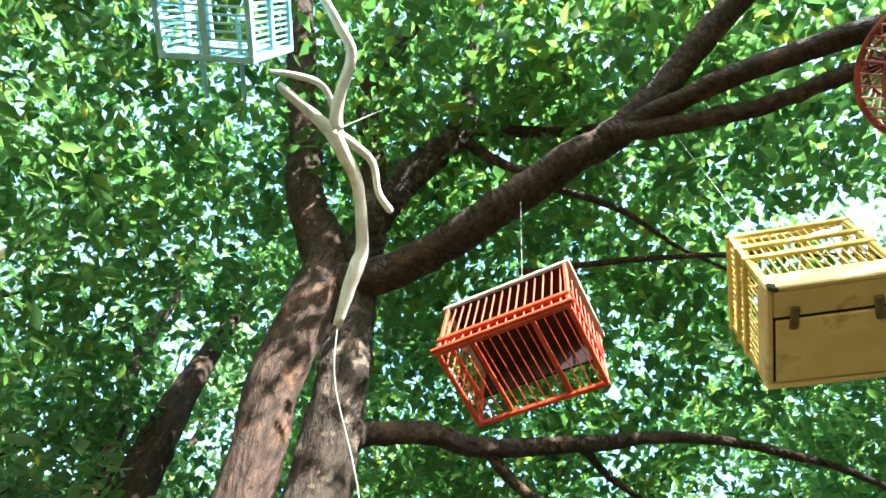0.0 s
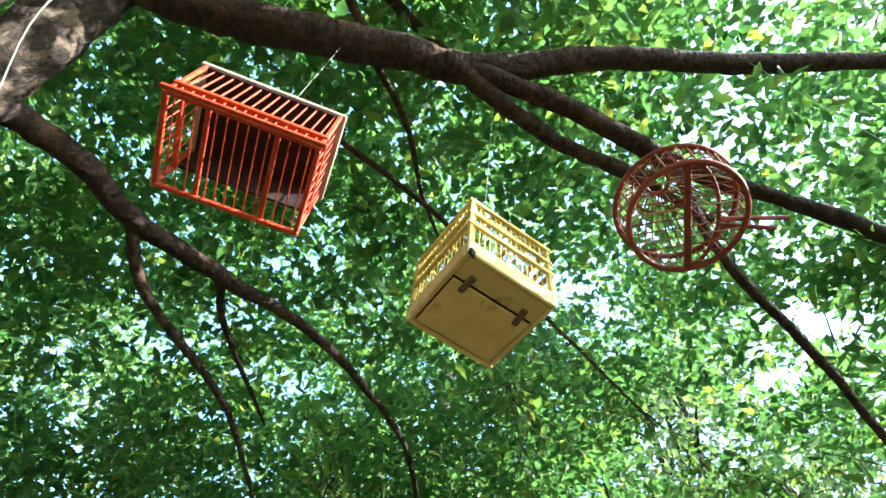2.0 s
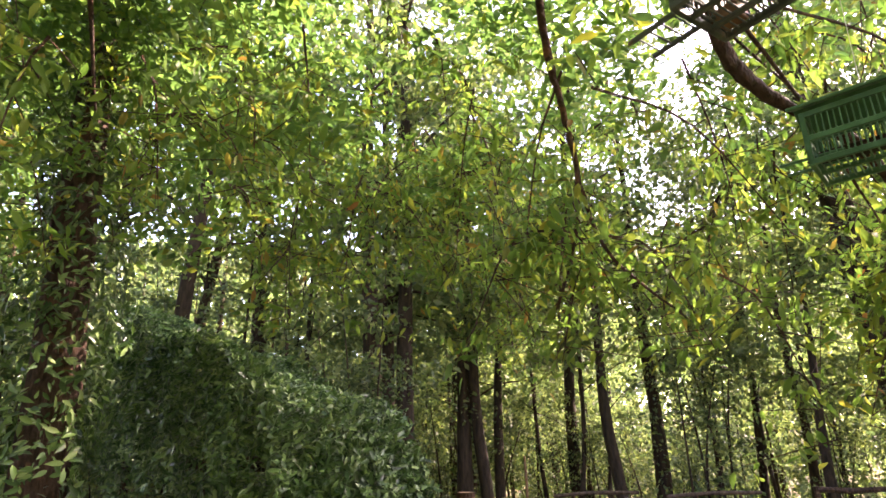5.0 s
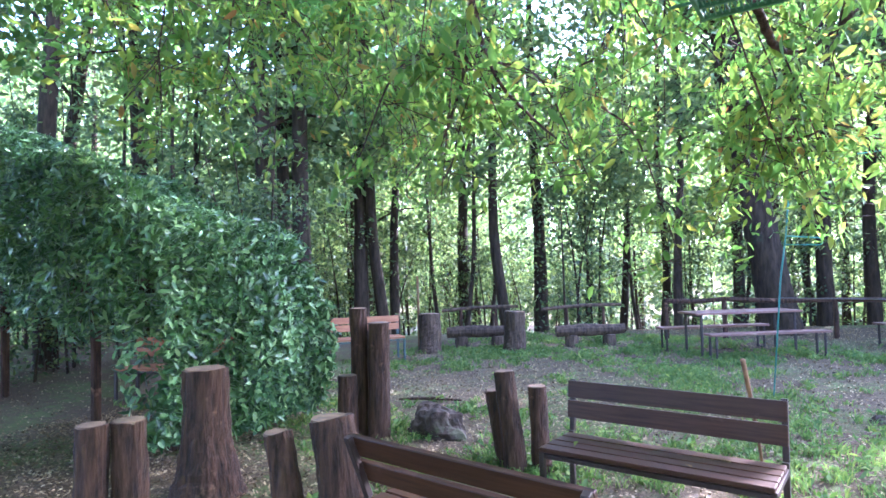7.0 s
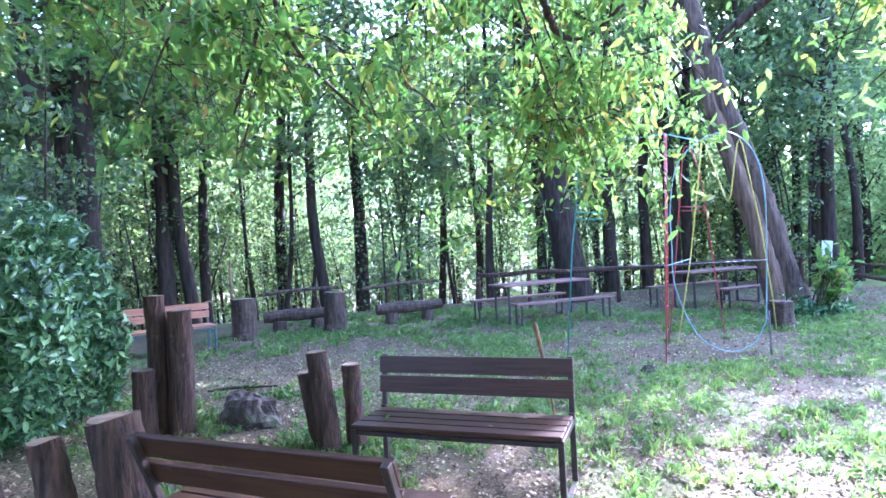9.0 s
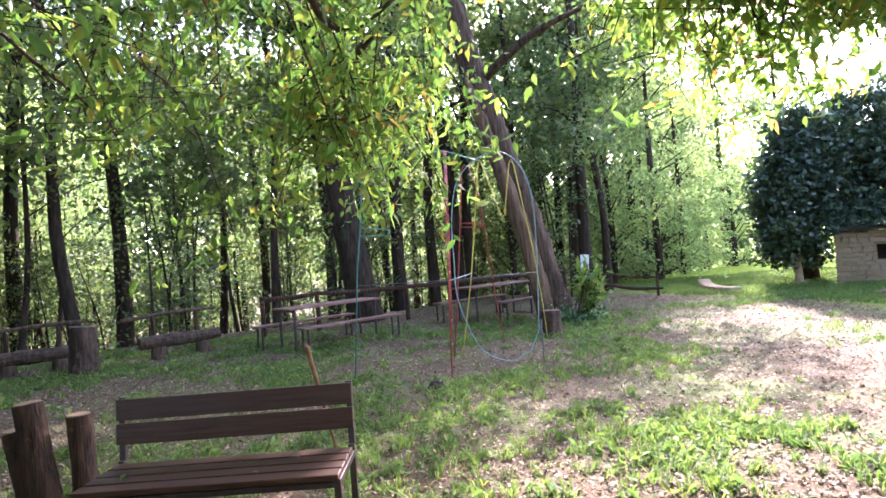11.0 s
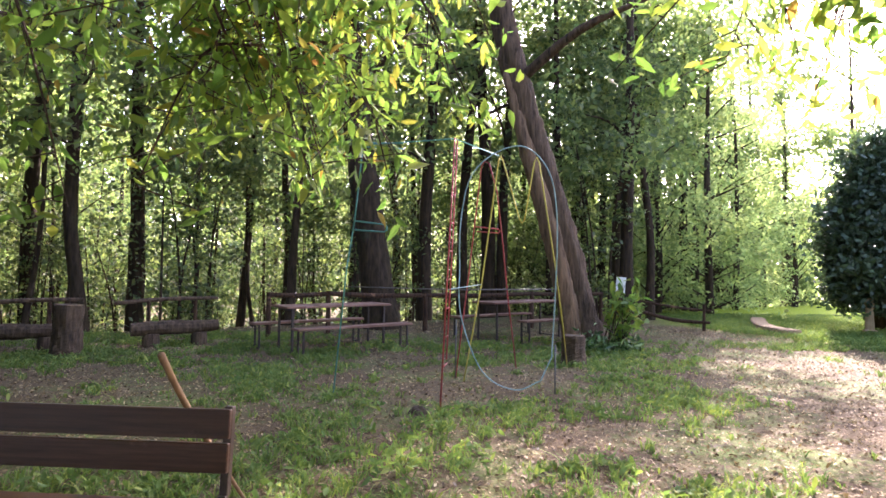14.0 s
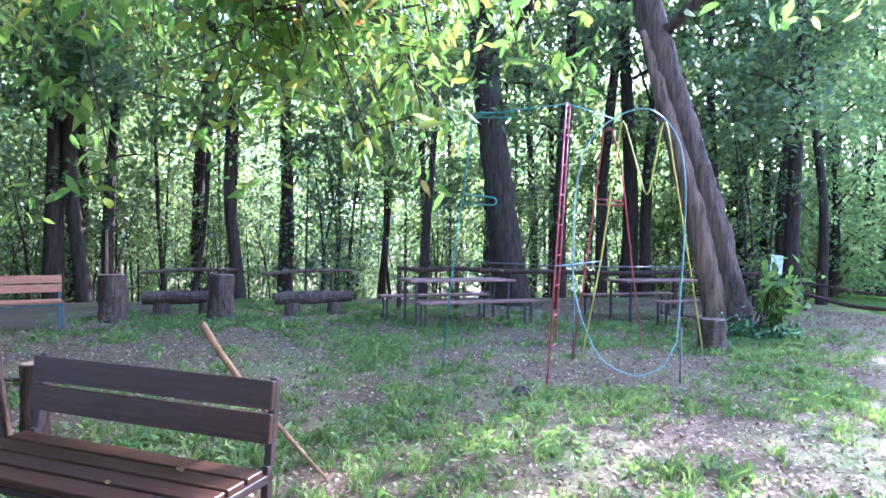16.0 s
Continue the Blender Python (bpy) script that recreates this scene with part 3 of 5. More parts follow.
# ---- the tree overhead, with its low limbs ----
# thin places in the crown, as directions from under it, with their half widths
GAPS = [(-0.587, 0.453, 0.671, 2.4), (-0.794, 0.326, 0.513, 2.2), (-0.607, 0.456, 0.651, 2.6), (-0.387, 0.575, 0.720, 2.2), (-0.523, 0.228, 0.821, 1.6), (-0.640, 0.557, 0.530, 2.0), (-0.509, 0.203, 0.837, 1.5)]


def build_canopy_tree():
    t = thing("canopy_tree", "two-stemmed broadleaf tree with long bare limbs overhead", "tree")
    part("trunk", limb([(-1.75, -3.1, -0.3, 0.21), (-1.5, -2.98, 0.6, 0.15), (-1.15, -2.8, 2.1, 0.122), (-0.83, -2.66, 3.29, 0.118), (-0.67, -2.62, 3.78, 0.125), (-0.57, -2.55, 4.26, 0.14), (-0.50, -2.5, 4.69, 0.15), (-0.15, -2.57, 5.1, 0.125), (0.15, -2.53, 5.53, 0.115), (1.05, -2.31, 6.61, 0.09), (1.8, -2.2, 8, 0.04)], 16, 26, None, 0.04, 1, 0, 0.016), BARK, t, smooth=True)
    part("stem", limb([(-1.8, -2.9, -0.3, 0.25), (-1.62, -2.78, 0.8, 0.16), (-1.32, -2.6, 2.3, 0.138), (-1.05, -2.49, 3.41, 0.134), (-0.91, -2.44, 3.9, 0.135), (-0.75, -2.4, 4.43, 0.12), (-0.55, -2.3, 4.75, 0.11), (-0.38, -1.95, 4.95, 0.09), (-0.34, -1.52, 5.4, 0.085), (-0.17, -1.41, 5.8, 0.05), (0.24, -1.11, 6.5, 0.02)], 16, 24, None, 0.06, 2, 0, 0.024), FLAKY, t, "flaking grey-brown stem", smooth=True)
    limbs = [
        [(-0.57, -2.5, 4.5, 0.12), (-0.71, -2.05, 4.6, 0.105), (-0.71, -1.45, 4.65, 0.10), (-0.69, -1.02, 4.7, 0.09), (-0.69, -0.62, 4.77, 0.085), (-0.5, 0.0, 4.93, 0.065), (-0.35, 0.8, 5.08, 0.055), (-0.13, 1.66, 5.2, 0.045), (0.1, 2.9, 5.5, 0.02)],
        [(-0.69, -0.72, 4.74, 0.06), (-0.72, -0.1, 4.62, 0.05), (-0.8, 0.43, 4.45, 0.045), (-0.77, 0.95, 4.25, 0.042), (-0.70, 1.35, 3.85, 0.038), (-0.74, 1.75, 3.35, 0.034), (-0.66, 1.95, 3.12, 0.03), (-0.42, 2.35, 2.88, 0.026), (-0.36, 2.75, 2.69, 0.018), (-0.22, 2.95, 2.70, 0.014), (-0.02, 3.05, 2.88, 0.006)],
        [(-0.67, -0.8, 4.72, 0.055), (-0.86, -0.2, 4.55, 0.042), (-0.9, 0.26, 4.4, 0.035), (-1.0, 0.7, 4.35, 0.015)],
        [(-0.40, -2.2, 4.95, 0.09), (-0.23, -2.11, 5.2, 0.08), (0.2, -2.01, 5.9, 0.07), (0.4, -1.5, 6.6, 0.03)],
        [(-0.34, -1.52, 5.4, 0.05), (-0.55, -1.2, 5.3, 0.04), (-0.75, -0.8, 5.2, 0.03), (-0.9, -0.2, 5.2, 0.012)],
        [(-0.42, -1.55, 5.35, 0.04), (-0.6, -1.35, 5.0, 0.03), (-0.75, -1.1, 4.75, 0.02)],
        [(-1.05, -2.44, 3.75, 0.08), (-1.14, -2.43, 3.85, 0.065), (-1.37, -2.23, 3.98, 0.058), (-1.62, -2.07, 4.04, 0.053), (-2.02, -1.68, 4.26, 0.047), (-2.4, -1.3, 4.5, 0.036), (-2.9, -0.85, 4.64, 0.028), (-3.5, -0.33, 4.55, 0.02), (-4.3, 0.05, 3.93, 0.008)],
        [(-1.62, -2.07, 4.04, 0.035), (-2.0, -1.95, 3.95, 0.028), (-2.6, -1.5, 3.9, 0.02), (-3.2, -1.2, 3.7, 0.008)],
        [(-2.0, -1.7, 4.25, 0.03), (-2.5, -1.7, 4.4, 0.022), (-3.4, -1.4, 4.5, 0.01)],
        [(-0.8, 0.43, 4.4, 0.03), (-0.93, 0.53, 3.83, 0.024), (-1.16, 0.98, 3.67, 0.022), (-1.40, 1.40, 3.45, 0.02), (-1.5, 1.65, 3.22, 0.016), (-1.56, 1.8, 2.93, 0.014), (-1.7, 1.9, 2.6, 0.01), (-1.9, 1.95, 2.27, 0.005)],
        [(-1.56, 1.8, 2.95, 0.012), (-1.58, 2.07, 2.6, 0.01), (-1.43, 2.57, 2.29, 0.005)],
        [(-1.1, -1.55, 4.66, 0.02), (-1.4, -0.9, 4.7, 0.017), (-1.8, -0.1, 4.6, 0.014), (-2.2, 0.9, 4.1, 0.006)],
        [(-0.7, -1.2, 4.68, 0.022), (-1.1, -0.9, 4.75, 0.017), (-1.6, -0.7, 4.9, 0.013), (-2.6, -0.1, 5.1, 0.006)],
        [(-0.83, 1.68, 4.0, 0.014), (-0.6, 2.2, 3.2, 0.009), (-0.48, 2.8, 2.6, 0.006), (-0.40, 3.3, 2.1, 0.003)],
    ]
    for i, pts in enumerate(limbs):
        part("limb", limb(pts, 12 if i < 4 else 6, 14 if i < 4 else 7, None, 0.05, i + 7, 0.004, 0.010 if i < 4 else 0.003), BARK, t, smooth=True)
    rng = np.random.default_rng(41)
    # high crown: flat sprays of leaves in layers, gathered on boughs with thin places between
    clumps = 9000
    ang, rad = rng.uniform(0, 2 * np.pi, clumps), 9.5 * np.sqrt(rng.uniform(0, 1, clumps))
    cx, cy = -1.6 + rad * np.cos(ang), -0.6 + rad * np.sin(ang)
    dist = np.hypot(cx + 1, cy + 1)
    cz = 5.2 + rng.uniform(0, 1, clumps) ** 1.3 * 5.0 - 0.02 * dist ** 2 + 0.5 * np.sin(cx * 0.9) * np.cos(cy * 0.8)
    low = rng.uniform(0, 1, clumps) < 0.22
    cz = np.where(low & (dist > 2.6), cz - 1.4, cz)
    keep = (cy < 5.2 - 0.25 * np.maximum(cx, -2)) & ~((cy > 1.5) & (cx > 0.6)) & (cz > 3.1)
    keep &= ~((cy > 0.8) & (cx < 0.5) & (dist > 6.0))
    thick = np.array([noise.noise((a * 0.5, b * 0.5, c * 0.35)) + 0.55 * noise.noise((a * 1.5, b * 1.5, c * 0.9 + 4)) for a, b, c in zip(cx, cy, cz)])
    keep &= thick > -0.26 + 0.22 * rng.normal(size=clumps)
    cs = np.stack([cx, cy, cz], 1)[keep]
    k = len(cs)
    tilt, reach = rng.normal(size=(k, 2)) * 0.22, rng.uniform(0.22, 0.52, k)
    which = np.repeat(np.arange(k), 48)
    a, r = rng.uniform(0, 2 * np.pi, len(which)), np.sqrt(rng.uniform(0, 1, len(which))) * reach[which]
    off = np.stack([r * np.cos(a), r * np.sin(a), rng.normal(0, 0.05, len(which))], 1)
    off[:, 2] += (off[:, :2] * tilt[which]).sum(1) - 0.25 * r * r
    pts = cs[which] + off
    pts = pts[pts[:, 2] > 3.0]
    eye = np.array((0.03, -0.66, 1.6))
    ray = pts - eye
    ray /= np.linalg.norm(ray, axis=1)[:, None]
    for gx, gy, gz, wide in GAPS:
        near = (ray * (gx, gy, gz)).sum(1) > math.cos(radians(wide)) - 0.0012 * rng.random(len(pts))
        pts, ray = pts[~near], ray[~near]
    lower = pts[:, 2] < 5.2
    part("crown", leaf_mesh("crown", pts[~lower], 0.118, LEAF_NEAR, rng, 0.75), LEAF_NEAR, t)
    part("crown", leaf_mesh("crown", pts[lower], 0.105, LEAF_NEAR, rng, 0.75, "leaf", 0.45), LEAF_NEAR, t)
    # hanging sprays over the clearing: along twigs that droop
    rnd = random.Random(3)
    twigs = bmesh.new()
    leaves = []
    sprays = [((-1.56, 1.8, 2.95), (-1.9, 1.95, 2.0), 16), ((-1.58, 2.0, 2.7), (-1.35, 2.7, 2.1), 14), ((-1.4, 1.5, 3.4), (-2.3, 2.2, 2.6), 12), ((-1.3, 1.6, 3.3), (-0.9, 2.9, 2.7), 12),
              ((-0.8, 2.0, 3.6), (-0.25, 3.4, 2.0), 20), ((-0.6, 2.6, 3.2), (-0.12, 3.5, 1.75), 18), ((-0.5, 2.4, 3.3), (-0.8, 3.6, 2.4), 16), ((-0.6, 2.9, 3.2), (0.5, 3.9, 2.5), 14),
              ((-1.0, 2.0, 3.5), (-1.3, 3.4, 2.6), 14), ((-0.1, 2.9, 5.2), (0.9, 4.0, 3.6), 14), ((-0.6, 2.2, 3.7), (0.2, 3.2, 2.7), 14), ((-2.0, 1.5, 3.6), (-3.0, 2.3, 2.9), 14), ((-2.4, 0.6, 3.8), (-3.6, 1.4, 3.2), 14), ((-0.9, 1.4, 4.0), (-0.5, 2.6, 3.2), 12), ((2.3, 3.2, 2.9), (2.0, 3.7, 2.05), 9), ((2.5, 3.3, 2.8), (2.45, 3.8, 2.15), 9)]
    # the low skirt of the crown, drooping over the clearing and beside the arbour
    for count, (xa, xb), (ya, yb), (za, zb), drop in ((64, (-4.6, 0.75), (2.4, 5.4), (3.0, 4.7), 0.85), (36, (-5.6, -2.4), (-1.4, 2.6), (3.1, 5.0), 0.8), (13, (-0.6, 0.0), (3.2, 3.75), (2.3, 2.8), 0.7), (5, (-2.15, -1.6), (1.6, 2.3), (2.35, 2.9), 0.6), (75, (1.35, 2.9), (2.1, 3.3), (2.95, 3.35), 0.65)):
        for i in range(count):
            x, y, z = rnd.uniform(xa, xb), rnd.uniform(ya, yb), rnd.uniform(za, zb)
            if count == 64:
                z -= 0.35 * max(0.0, 1 - abs(x + 1.4) / 1.6) + 0.15 * (y < 3.2)
            sprays.append(((x, y, z), (x + rnd.uniform(-0.6, 0.6), y + rnd.uniform(-0.3, 0.7), z - drop * rnd.uniform(0.6, 1.2)), 15))
    for a, b, k in sprays:
        a, b = Vector(a), Vector(b)
        mid = a.lerp(b, 0.5) + Vector((0, 0, 0.25))
        limb([(*a, 0.008), (*mid, 0.006), (*b, 0.002)], 4, 4, twigs)
        for i in range(k):
            f = rnd.random()
            p = a.lerp(mid, f * 2) if f < 0.5 else mid.lerp(b, f * 2 - 1)
            q = p + Vector((rnd.gauss(0, 0.2), rnd.gauss(0, 0.2), rnd.gauss(-0.08, 0.11)))
            limb([(*p, 0.004), (*q, 0.0015)], 1, 3, twigs)
            for j in range(8):
                leaves.append(p.lerp(q, 0.3 + 0.8 * rnd.random()) + Vector((rnd.gauss(0, 0.05), rnd.gauss(0, 0.05), rnd.gauss(-0.03, 0.04))))
    fine = part("fine_branching", twigs, BARK, t)
    part("hanging_foliage", leaf_mesh("hanging_leaves", [tuple(v) for v in leaves], 0.078, LEAF_SPRAY, rng, 0.02, "leaf", 0.4, None, 1.5), LEAF_SPRAY, fine, "sunlit yellow-green leaves on drooping twigs")


build_canopy_tree()


# ---- ivy arbour ----
def build_arbour():
    t = thing("ivy_arbour", "timber arbour wholly overgrown with glossy ivy", "arbour")
    rng = np.random.default_rng(8)
    m = 15000
    u, v = rng.uniform(0, 1, m), rng.uniform(0, 1, m)
    # roof: rises away from its low corner; faces: hanging curtains on two sides
    pts, out = [], []
    x0, x1, y0, y1 = -10.2, -5.0, 1.9, 3.75

    def roof(x, y):
        return 2.20 - 0.22 * (y - y0) + 0.34 * (x1 - x) + 0.12 * np.sin(x * 2.1) * np.cos(y * 1.7) - 0.30 * np.clip((x + 5.45) / 0.5, 0, 1) ** 2 + 0.08 * np.sin(y * 4 + x)
    k = 10500
    x, y = rng.uniform(x0, x1, k), rng.uniform(y0, y1, k)
    pts.append(np.stack([x, y, roof(x, y) - np.abs(rng.normal(0, 0.14, k))], 1))
    out.append(np.tile((0.25, -0.35, 0.9), (k, 1)))
    k = 9000
    y, f = rng.uniform(y0, y1, k), rng.uniform(0, 1, k)
    pts.append(np.stack([x1 + 0.12 * np.sin(y * 5) + 0.3 * np.sin(f * 3.1) - np.abs(rng.normal(0, 0.15, k)), y, 0.1 + f * (roof(x1 + 0 * y, y) - 0.1)], 1))
    out.append(np.tile((0.9, -0.2, 0.35), (k, 1)))
    k = 12000
    x, f = rng.uniform(x0, x1, k), rng.uniform(0, 1, k) ** 0.75
    low = np.where(x > -5.15, 0.1, 1.08 + 0.14 * np.sin(x * 3))
    pts.append(np.stack([x, y0 + 0.1 * np.sin(x * 5) - 0.25 * np.sin(f * 3.1) + np.abs(rng.normal(0, 0.15, k)), low + f * (roof(x, y0 + 0 * x) - low)], 1))
    out.append(np.tile((0.2, -0.9, 0.35), (k, 1)))
    k = 4500
    x, f = rng.uniform(x0, -5.6, k), rng.uniform(0, 1, k)
    pts.append(np.stack([x, y1 + 0.1 * np.sin(x * 4) + np.abs(rng.normal(0, 0.12, k)), 0.95 + f * (roof(x, y1 + 0 * x) - 0.95)], 1))
    out.append(np.tile((0.1, -0.7, 0.3), (k, 1)))
    part("ivy", leaf_mesh("ivy", np.concatenate(pts), 0.09, LEAF_IVY, rng, 0.1, "leaf", 0.5, np.concatenate(out) * 0.55), LEAF_IVY, t)
    for x in (x0 + 0.3, -7.0, x1 - 0.35):
        for y in (y0 + 0.35, y1 - 0.3):
            part("post", tube([(x, y, -0.1), (x, y, 1.5)], 0.055, 8), LOG, t)
    for y in (y0 + 0.35, y1 - 0.3):
        part("beam", tube([(x0, y, 1.5), (x1 - 0.3, y, 1.5)], 0.05, 8), LOG, t)
    for i in range(9):
        x = x0 + 0.3 + i * 0.48
        part("rafter", tube([(x, y0 + 0.1, 1.56), (x, y1 - 0.1, 1.56)], 0.03, 6), LOG, t)


build_arbour()


def ivy_tree():
    t = thing("ivy_clad_tree", "dark tree trunk clothed in hanging ivy", "tree")
    part("trunk", limb([(-6.6, 0.55, -0.3, 0.34), (-6.55, 0.55, 0.6, 0.26), (-6.5, 0.5, 2.5, 0.22), (-6.5, 0.4, 5, 0.18), (-6.4, 0.4, 9, 0.1)], 5, 12, None, 0.15, 9), BARK, t, smooth=True)
    rng = np.random.default_rng(9)
    k = 5200
    a, z = rng.uniform(0, 6.28, k), rng.uniform(0.9, 6.5, k)
    r = 0.28 + 0.35 * np.abs(np.sin(z * 1.3 + a)) * rng.uniform(0.2, 1, k)
    part("ivy", leaf_mesh("ivy", np.stack([-6.5 + r * np.cos(a), 0.5 + r * np.sin(a), z], 1), 0.1, LEAF_IVY, rng, 0.2, "leaf", 0.4, np.stack([np.cos(a), np.sin(a), 0 * a], 1)), LEAF_IVY, t)
    part("crown", leaf_mesh("crown", crown_points(rng, 9000, [(-6.2, 0.6, 5.0, 1.7, 1.2), (-5.6, 1.5, 4.2, 1.2, 0.8), (-6.4, 0.2, 7.4, 2.2, 1.6), (-7.5, 2, 6.2, 2.0, 1.4)], 0.25), 0.11, LEAF_NEAR, rng, 0.5), LEAF_NEAR, t)


ivy_tree()


# ---- benches ----
def slat_bench(label, group, at, width, wood, iron, slats=4, name="park_bench", recline=6):
    """Steel-framed bench, origin on the ground under the middle of its back; the seat points to -y."""
    b = thing(name, label, "bench", group, at=at)
    h = width / 2
    for z in (0.735, 0.60):
        part("back_slat", box((width, 0.028, 0.118), pose(0, 0.012 + (z - 0.6) * math.tan(radians(recline)), z) @ pose(0, 0, 0, -recline), 0.004), wood, b)
    d = 0.098
    for i in range(slats):
        part("seat_slat", box((width - 0.02, d, 0.03), pose(0, -0.075 - i * (d + 0.014), 0.43), 0.004), wood, b)
    for s in (-1, 1):
        x = s * (h - 0.02)
        part("back_post", box((0.035, 0.035, 0.36), pose(x, 0.045 + 0.02 * math.tan(radians(recline)), 0.62, -recline), 0.003), iron, b)
        part("rear_leg", box((0.035, 0.035, 0.45), pose(x, 0.012, 0.225), 0.003), iron, b)
        part("front_leg", box((0.035, 0.035, 0.41), pose(x, -0.43, 0.205), 0.003), iron, b)
        part("seat_rail", box((0.035, 0.47, 0.035), pose(x, -0.21, 0.40), 0.003), iron, b)
        part("foot_rail", box((0.035, 0.47, 0.02), pose(x, -0.21, 0.012), 0.003), iron, b)
    part("cross_rail", box((width - 0.05, 0.03, 0.03), pose(0, -0.43, 0.39), 0.003), iron, b)
    return b


slat_bench("brown slatted bench with steel frame and a stick leaning on it", "brown park benches", pose(-1.13, 3.24, 0, 0, 0, 0.5), 1.36, BENCH_WOOD, BENCH_IRON)
slat_bench("brown slatted bench standing beside sawn log posts", "brown park benches", pose(-1.46, 1.50, 0, 0, 0, 177.5), 1.32, BENCH_WOOD, BENCH_IRON, recline=22)
slat_bench("orange-brown slatted bench at the edge of the wood", "woodland benches", pose(-7.8, 7.0, 0, 0, 0, 57), 1.6, FAR_WOOD, GREY_PAINT)
slat_bench("worn brown bench half hidden beneath the ivy arbour", "woodland benches", pose(-7.6, 3.6, 0, 0, 0, 30), 1.4, FAR_WOOD, TABLE_IRON)


def log_post(x, y, height, radius, lean=(0, 0), material=None, seed=0, parent=None, group="log posts", label="sawn upright log post with rough bark", cut=0.0):
    """An upright length of trunk with uneven bark and a sawn top."""
    t = thing("log_post", label, "log", group, at=pose(x, y, 0))
    rnd = random.Random(seed)
    pts = [(0, 0, -0.08, radius * (1.12 + cut)), (0, 0, 0.05, radius * (1.06 + cut * 0.6)), (lean[0] * 0.5, lean[1] * 0.5, height * 0.5, radius * rnd.uniform(0.95, 1.02)), (lean[0], lean[1], height, radius * 0.97)]
    bm = limb(pts, 9, 24, None, 0.06, seed, 0, 0.14 * radius)
    body = part("bark", bm, material or LOG, t, smooth=False)
    top = Vector((lean[0], lean[1], height))
    part("sawn_end", tube([top + Vector((0, 0, -0.01)), top + Vector((0, 0, 0.006))], [radius * 0.90, radius * 0.86], 14, rough=0.08, seed=seed), LOG_END, body, "pale sawn top with cracks")
    return t


POSTS = [(-4.19, 3.56, 1.24, 0.085, (-0.03, 0), 1), (-4.02, 3.62, 1.10, 0.105, (0.02, 0.0), 2), (-4.22, 3.40, 0.60, 0.095, (0, 0), 3),
         (-2.36, 3.42, 0.78, 0.085, (-0.08, 0), 4), (-2.47, 3.52, 0.60, 0.095, (-0.12, 0), 5), (-2.20, 3.56, 0.66, 0.075, (-0.03, 0), 6),
         (-2.27, 1.58, 0.80, 0.125, (-0.15, 0.0), 7), (-2.50, 1.42, 0.72, 0.085, (-0.18, 0.0), 8),
         (-3.97, 1.77, 0.92, 0.165, (-0.02, 0.0), 9), (-3.55, 1.02, 0.76, 0.10, (0.0, 0.0), 10), (-3.62, 0.84, 0.76, 0.09, (0, 0), 11)]
for x, y, h, r, ln, sd in POSTS:
    log_post(x, y, h, r, ln, None, sd, cut={9: 0.8, 7: 0.2}.get(sd, 0.0))
log_post(-7.30, 8.5, 0.76, 0.21, (0, 0), LOG_GREY, 12, group="thick log ends", label="thick grey sawn log standing upright by the log seat")
log_post(-5.93, 9.43, 0.77, 0.20, (0.03, 0), LOG_GREY, 13, group="thick log ends", label="thick grey sawn log standing upright by the log seat")
log_post(1.73, 9.85, 0.42, 0.17, (0, 0), LOG_GREY, 14, group="stumps", label="low grey tree stump beside the leaning tree")


def log_bench(label, a, b, back):
    """A split log on two stumps, with a pole back rest on posts."""
    a, b = Vector(a), Vector(b)
    t = thing("log_bench", label, "bench", "log seats", at=Matrix.Translation((a + b) / 2))
    d = (b - a).normalized()
    n = Vector((-d.y, d.x, 0))
    h = (b - a).length / 2
    part("seat_log", limb([(*(-d * h + Vector((0, 0, 0.31))), 0.11), (*(-d * h * 0.3 + Vector((0, 0, 0.33))), 0.125), (*(d * h * 0.4 + Vector((0, 0, 0.32))), 0.115), (*(d * h + Vector((0, 0, 0.34))), 0.10)], 4, 12, None, 0.14, 3), LOG_GREY, t, smooth=False)
    for s in (-0.55, 0.55):
        p = d * h * s
        part("stump_leg", limb([(p.x, p.y, -0.05, 0.15), (p.x, p.y, 0.23, 0.13)], 3, 12, None, 0.12, 5), LOG_GREY, t)
        q = p + n * 0.32
        part("back_post", limb([(q.x, q.y, -0.05, 0.04), (q.x + n.x * 0.03, q.y + n.y * 0.03, 0.76, 0.035)], 3, 8, None, 0.1, 6), LOG, t)
    q0, q1 = -d * h * back[0] + n * 0.36, d * h * back[1] + n * 0.36
    part("back_pole", limb([(q0.x, q0.y, 0.74, 0.035), (0.5 * (q0.x + q1.x), 0.5 * (q0.y + q1.y), 0.80, 0.038), (q1.x, q1.y, 0.80, 0.03)], 4, 8, None, 0.14, 7), LOG_GREY, t)


log_bench("log seat on stumps with pole back between two log ends", (-7.45, 9.25, 0), (-6.35, 10.05, 0), (1.15, 1.25))
log_bench("split log seat on two stumps with pole back", (-5.5, 10.35, 0), (-4.42, 11.25, 0), (1.3, 1.1))


# ---- picnic tables ----
def picnic_table(label, at, length):
    """Table and two loose benches on thin steel frames; long axis along x."""
    t = thing("picnic_table", label, "table", "picnic tables", at=at)
    h = length / 2
    part("tabletop", box((length, 0.66, 0.035), pose(0, 0, 0.74), 0.006), TABLE_WOOD, t)
    for s in (-1, 1):
        for k in (-1, 1):
            part("leg", box((0.035, 0.035, 0.73), pose(s * (h - 0.12), k * 0.27, 0.36), 0.003), TABLE_IRON, t)
        part("end_rail", box((0.03, 0.54, 0.03), pose(s * (h - 0.12), 0, 0.70), 0.003), TABLE_IRON, t)
        part("foot_rail", box((0.03, 0.54, 0.02), pose(s * (h - 0.12), 0, 0.02), 0.003), TABLE_IRON, t)
    return t


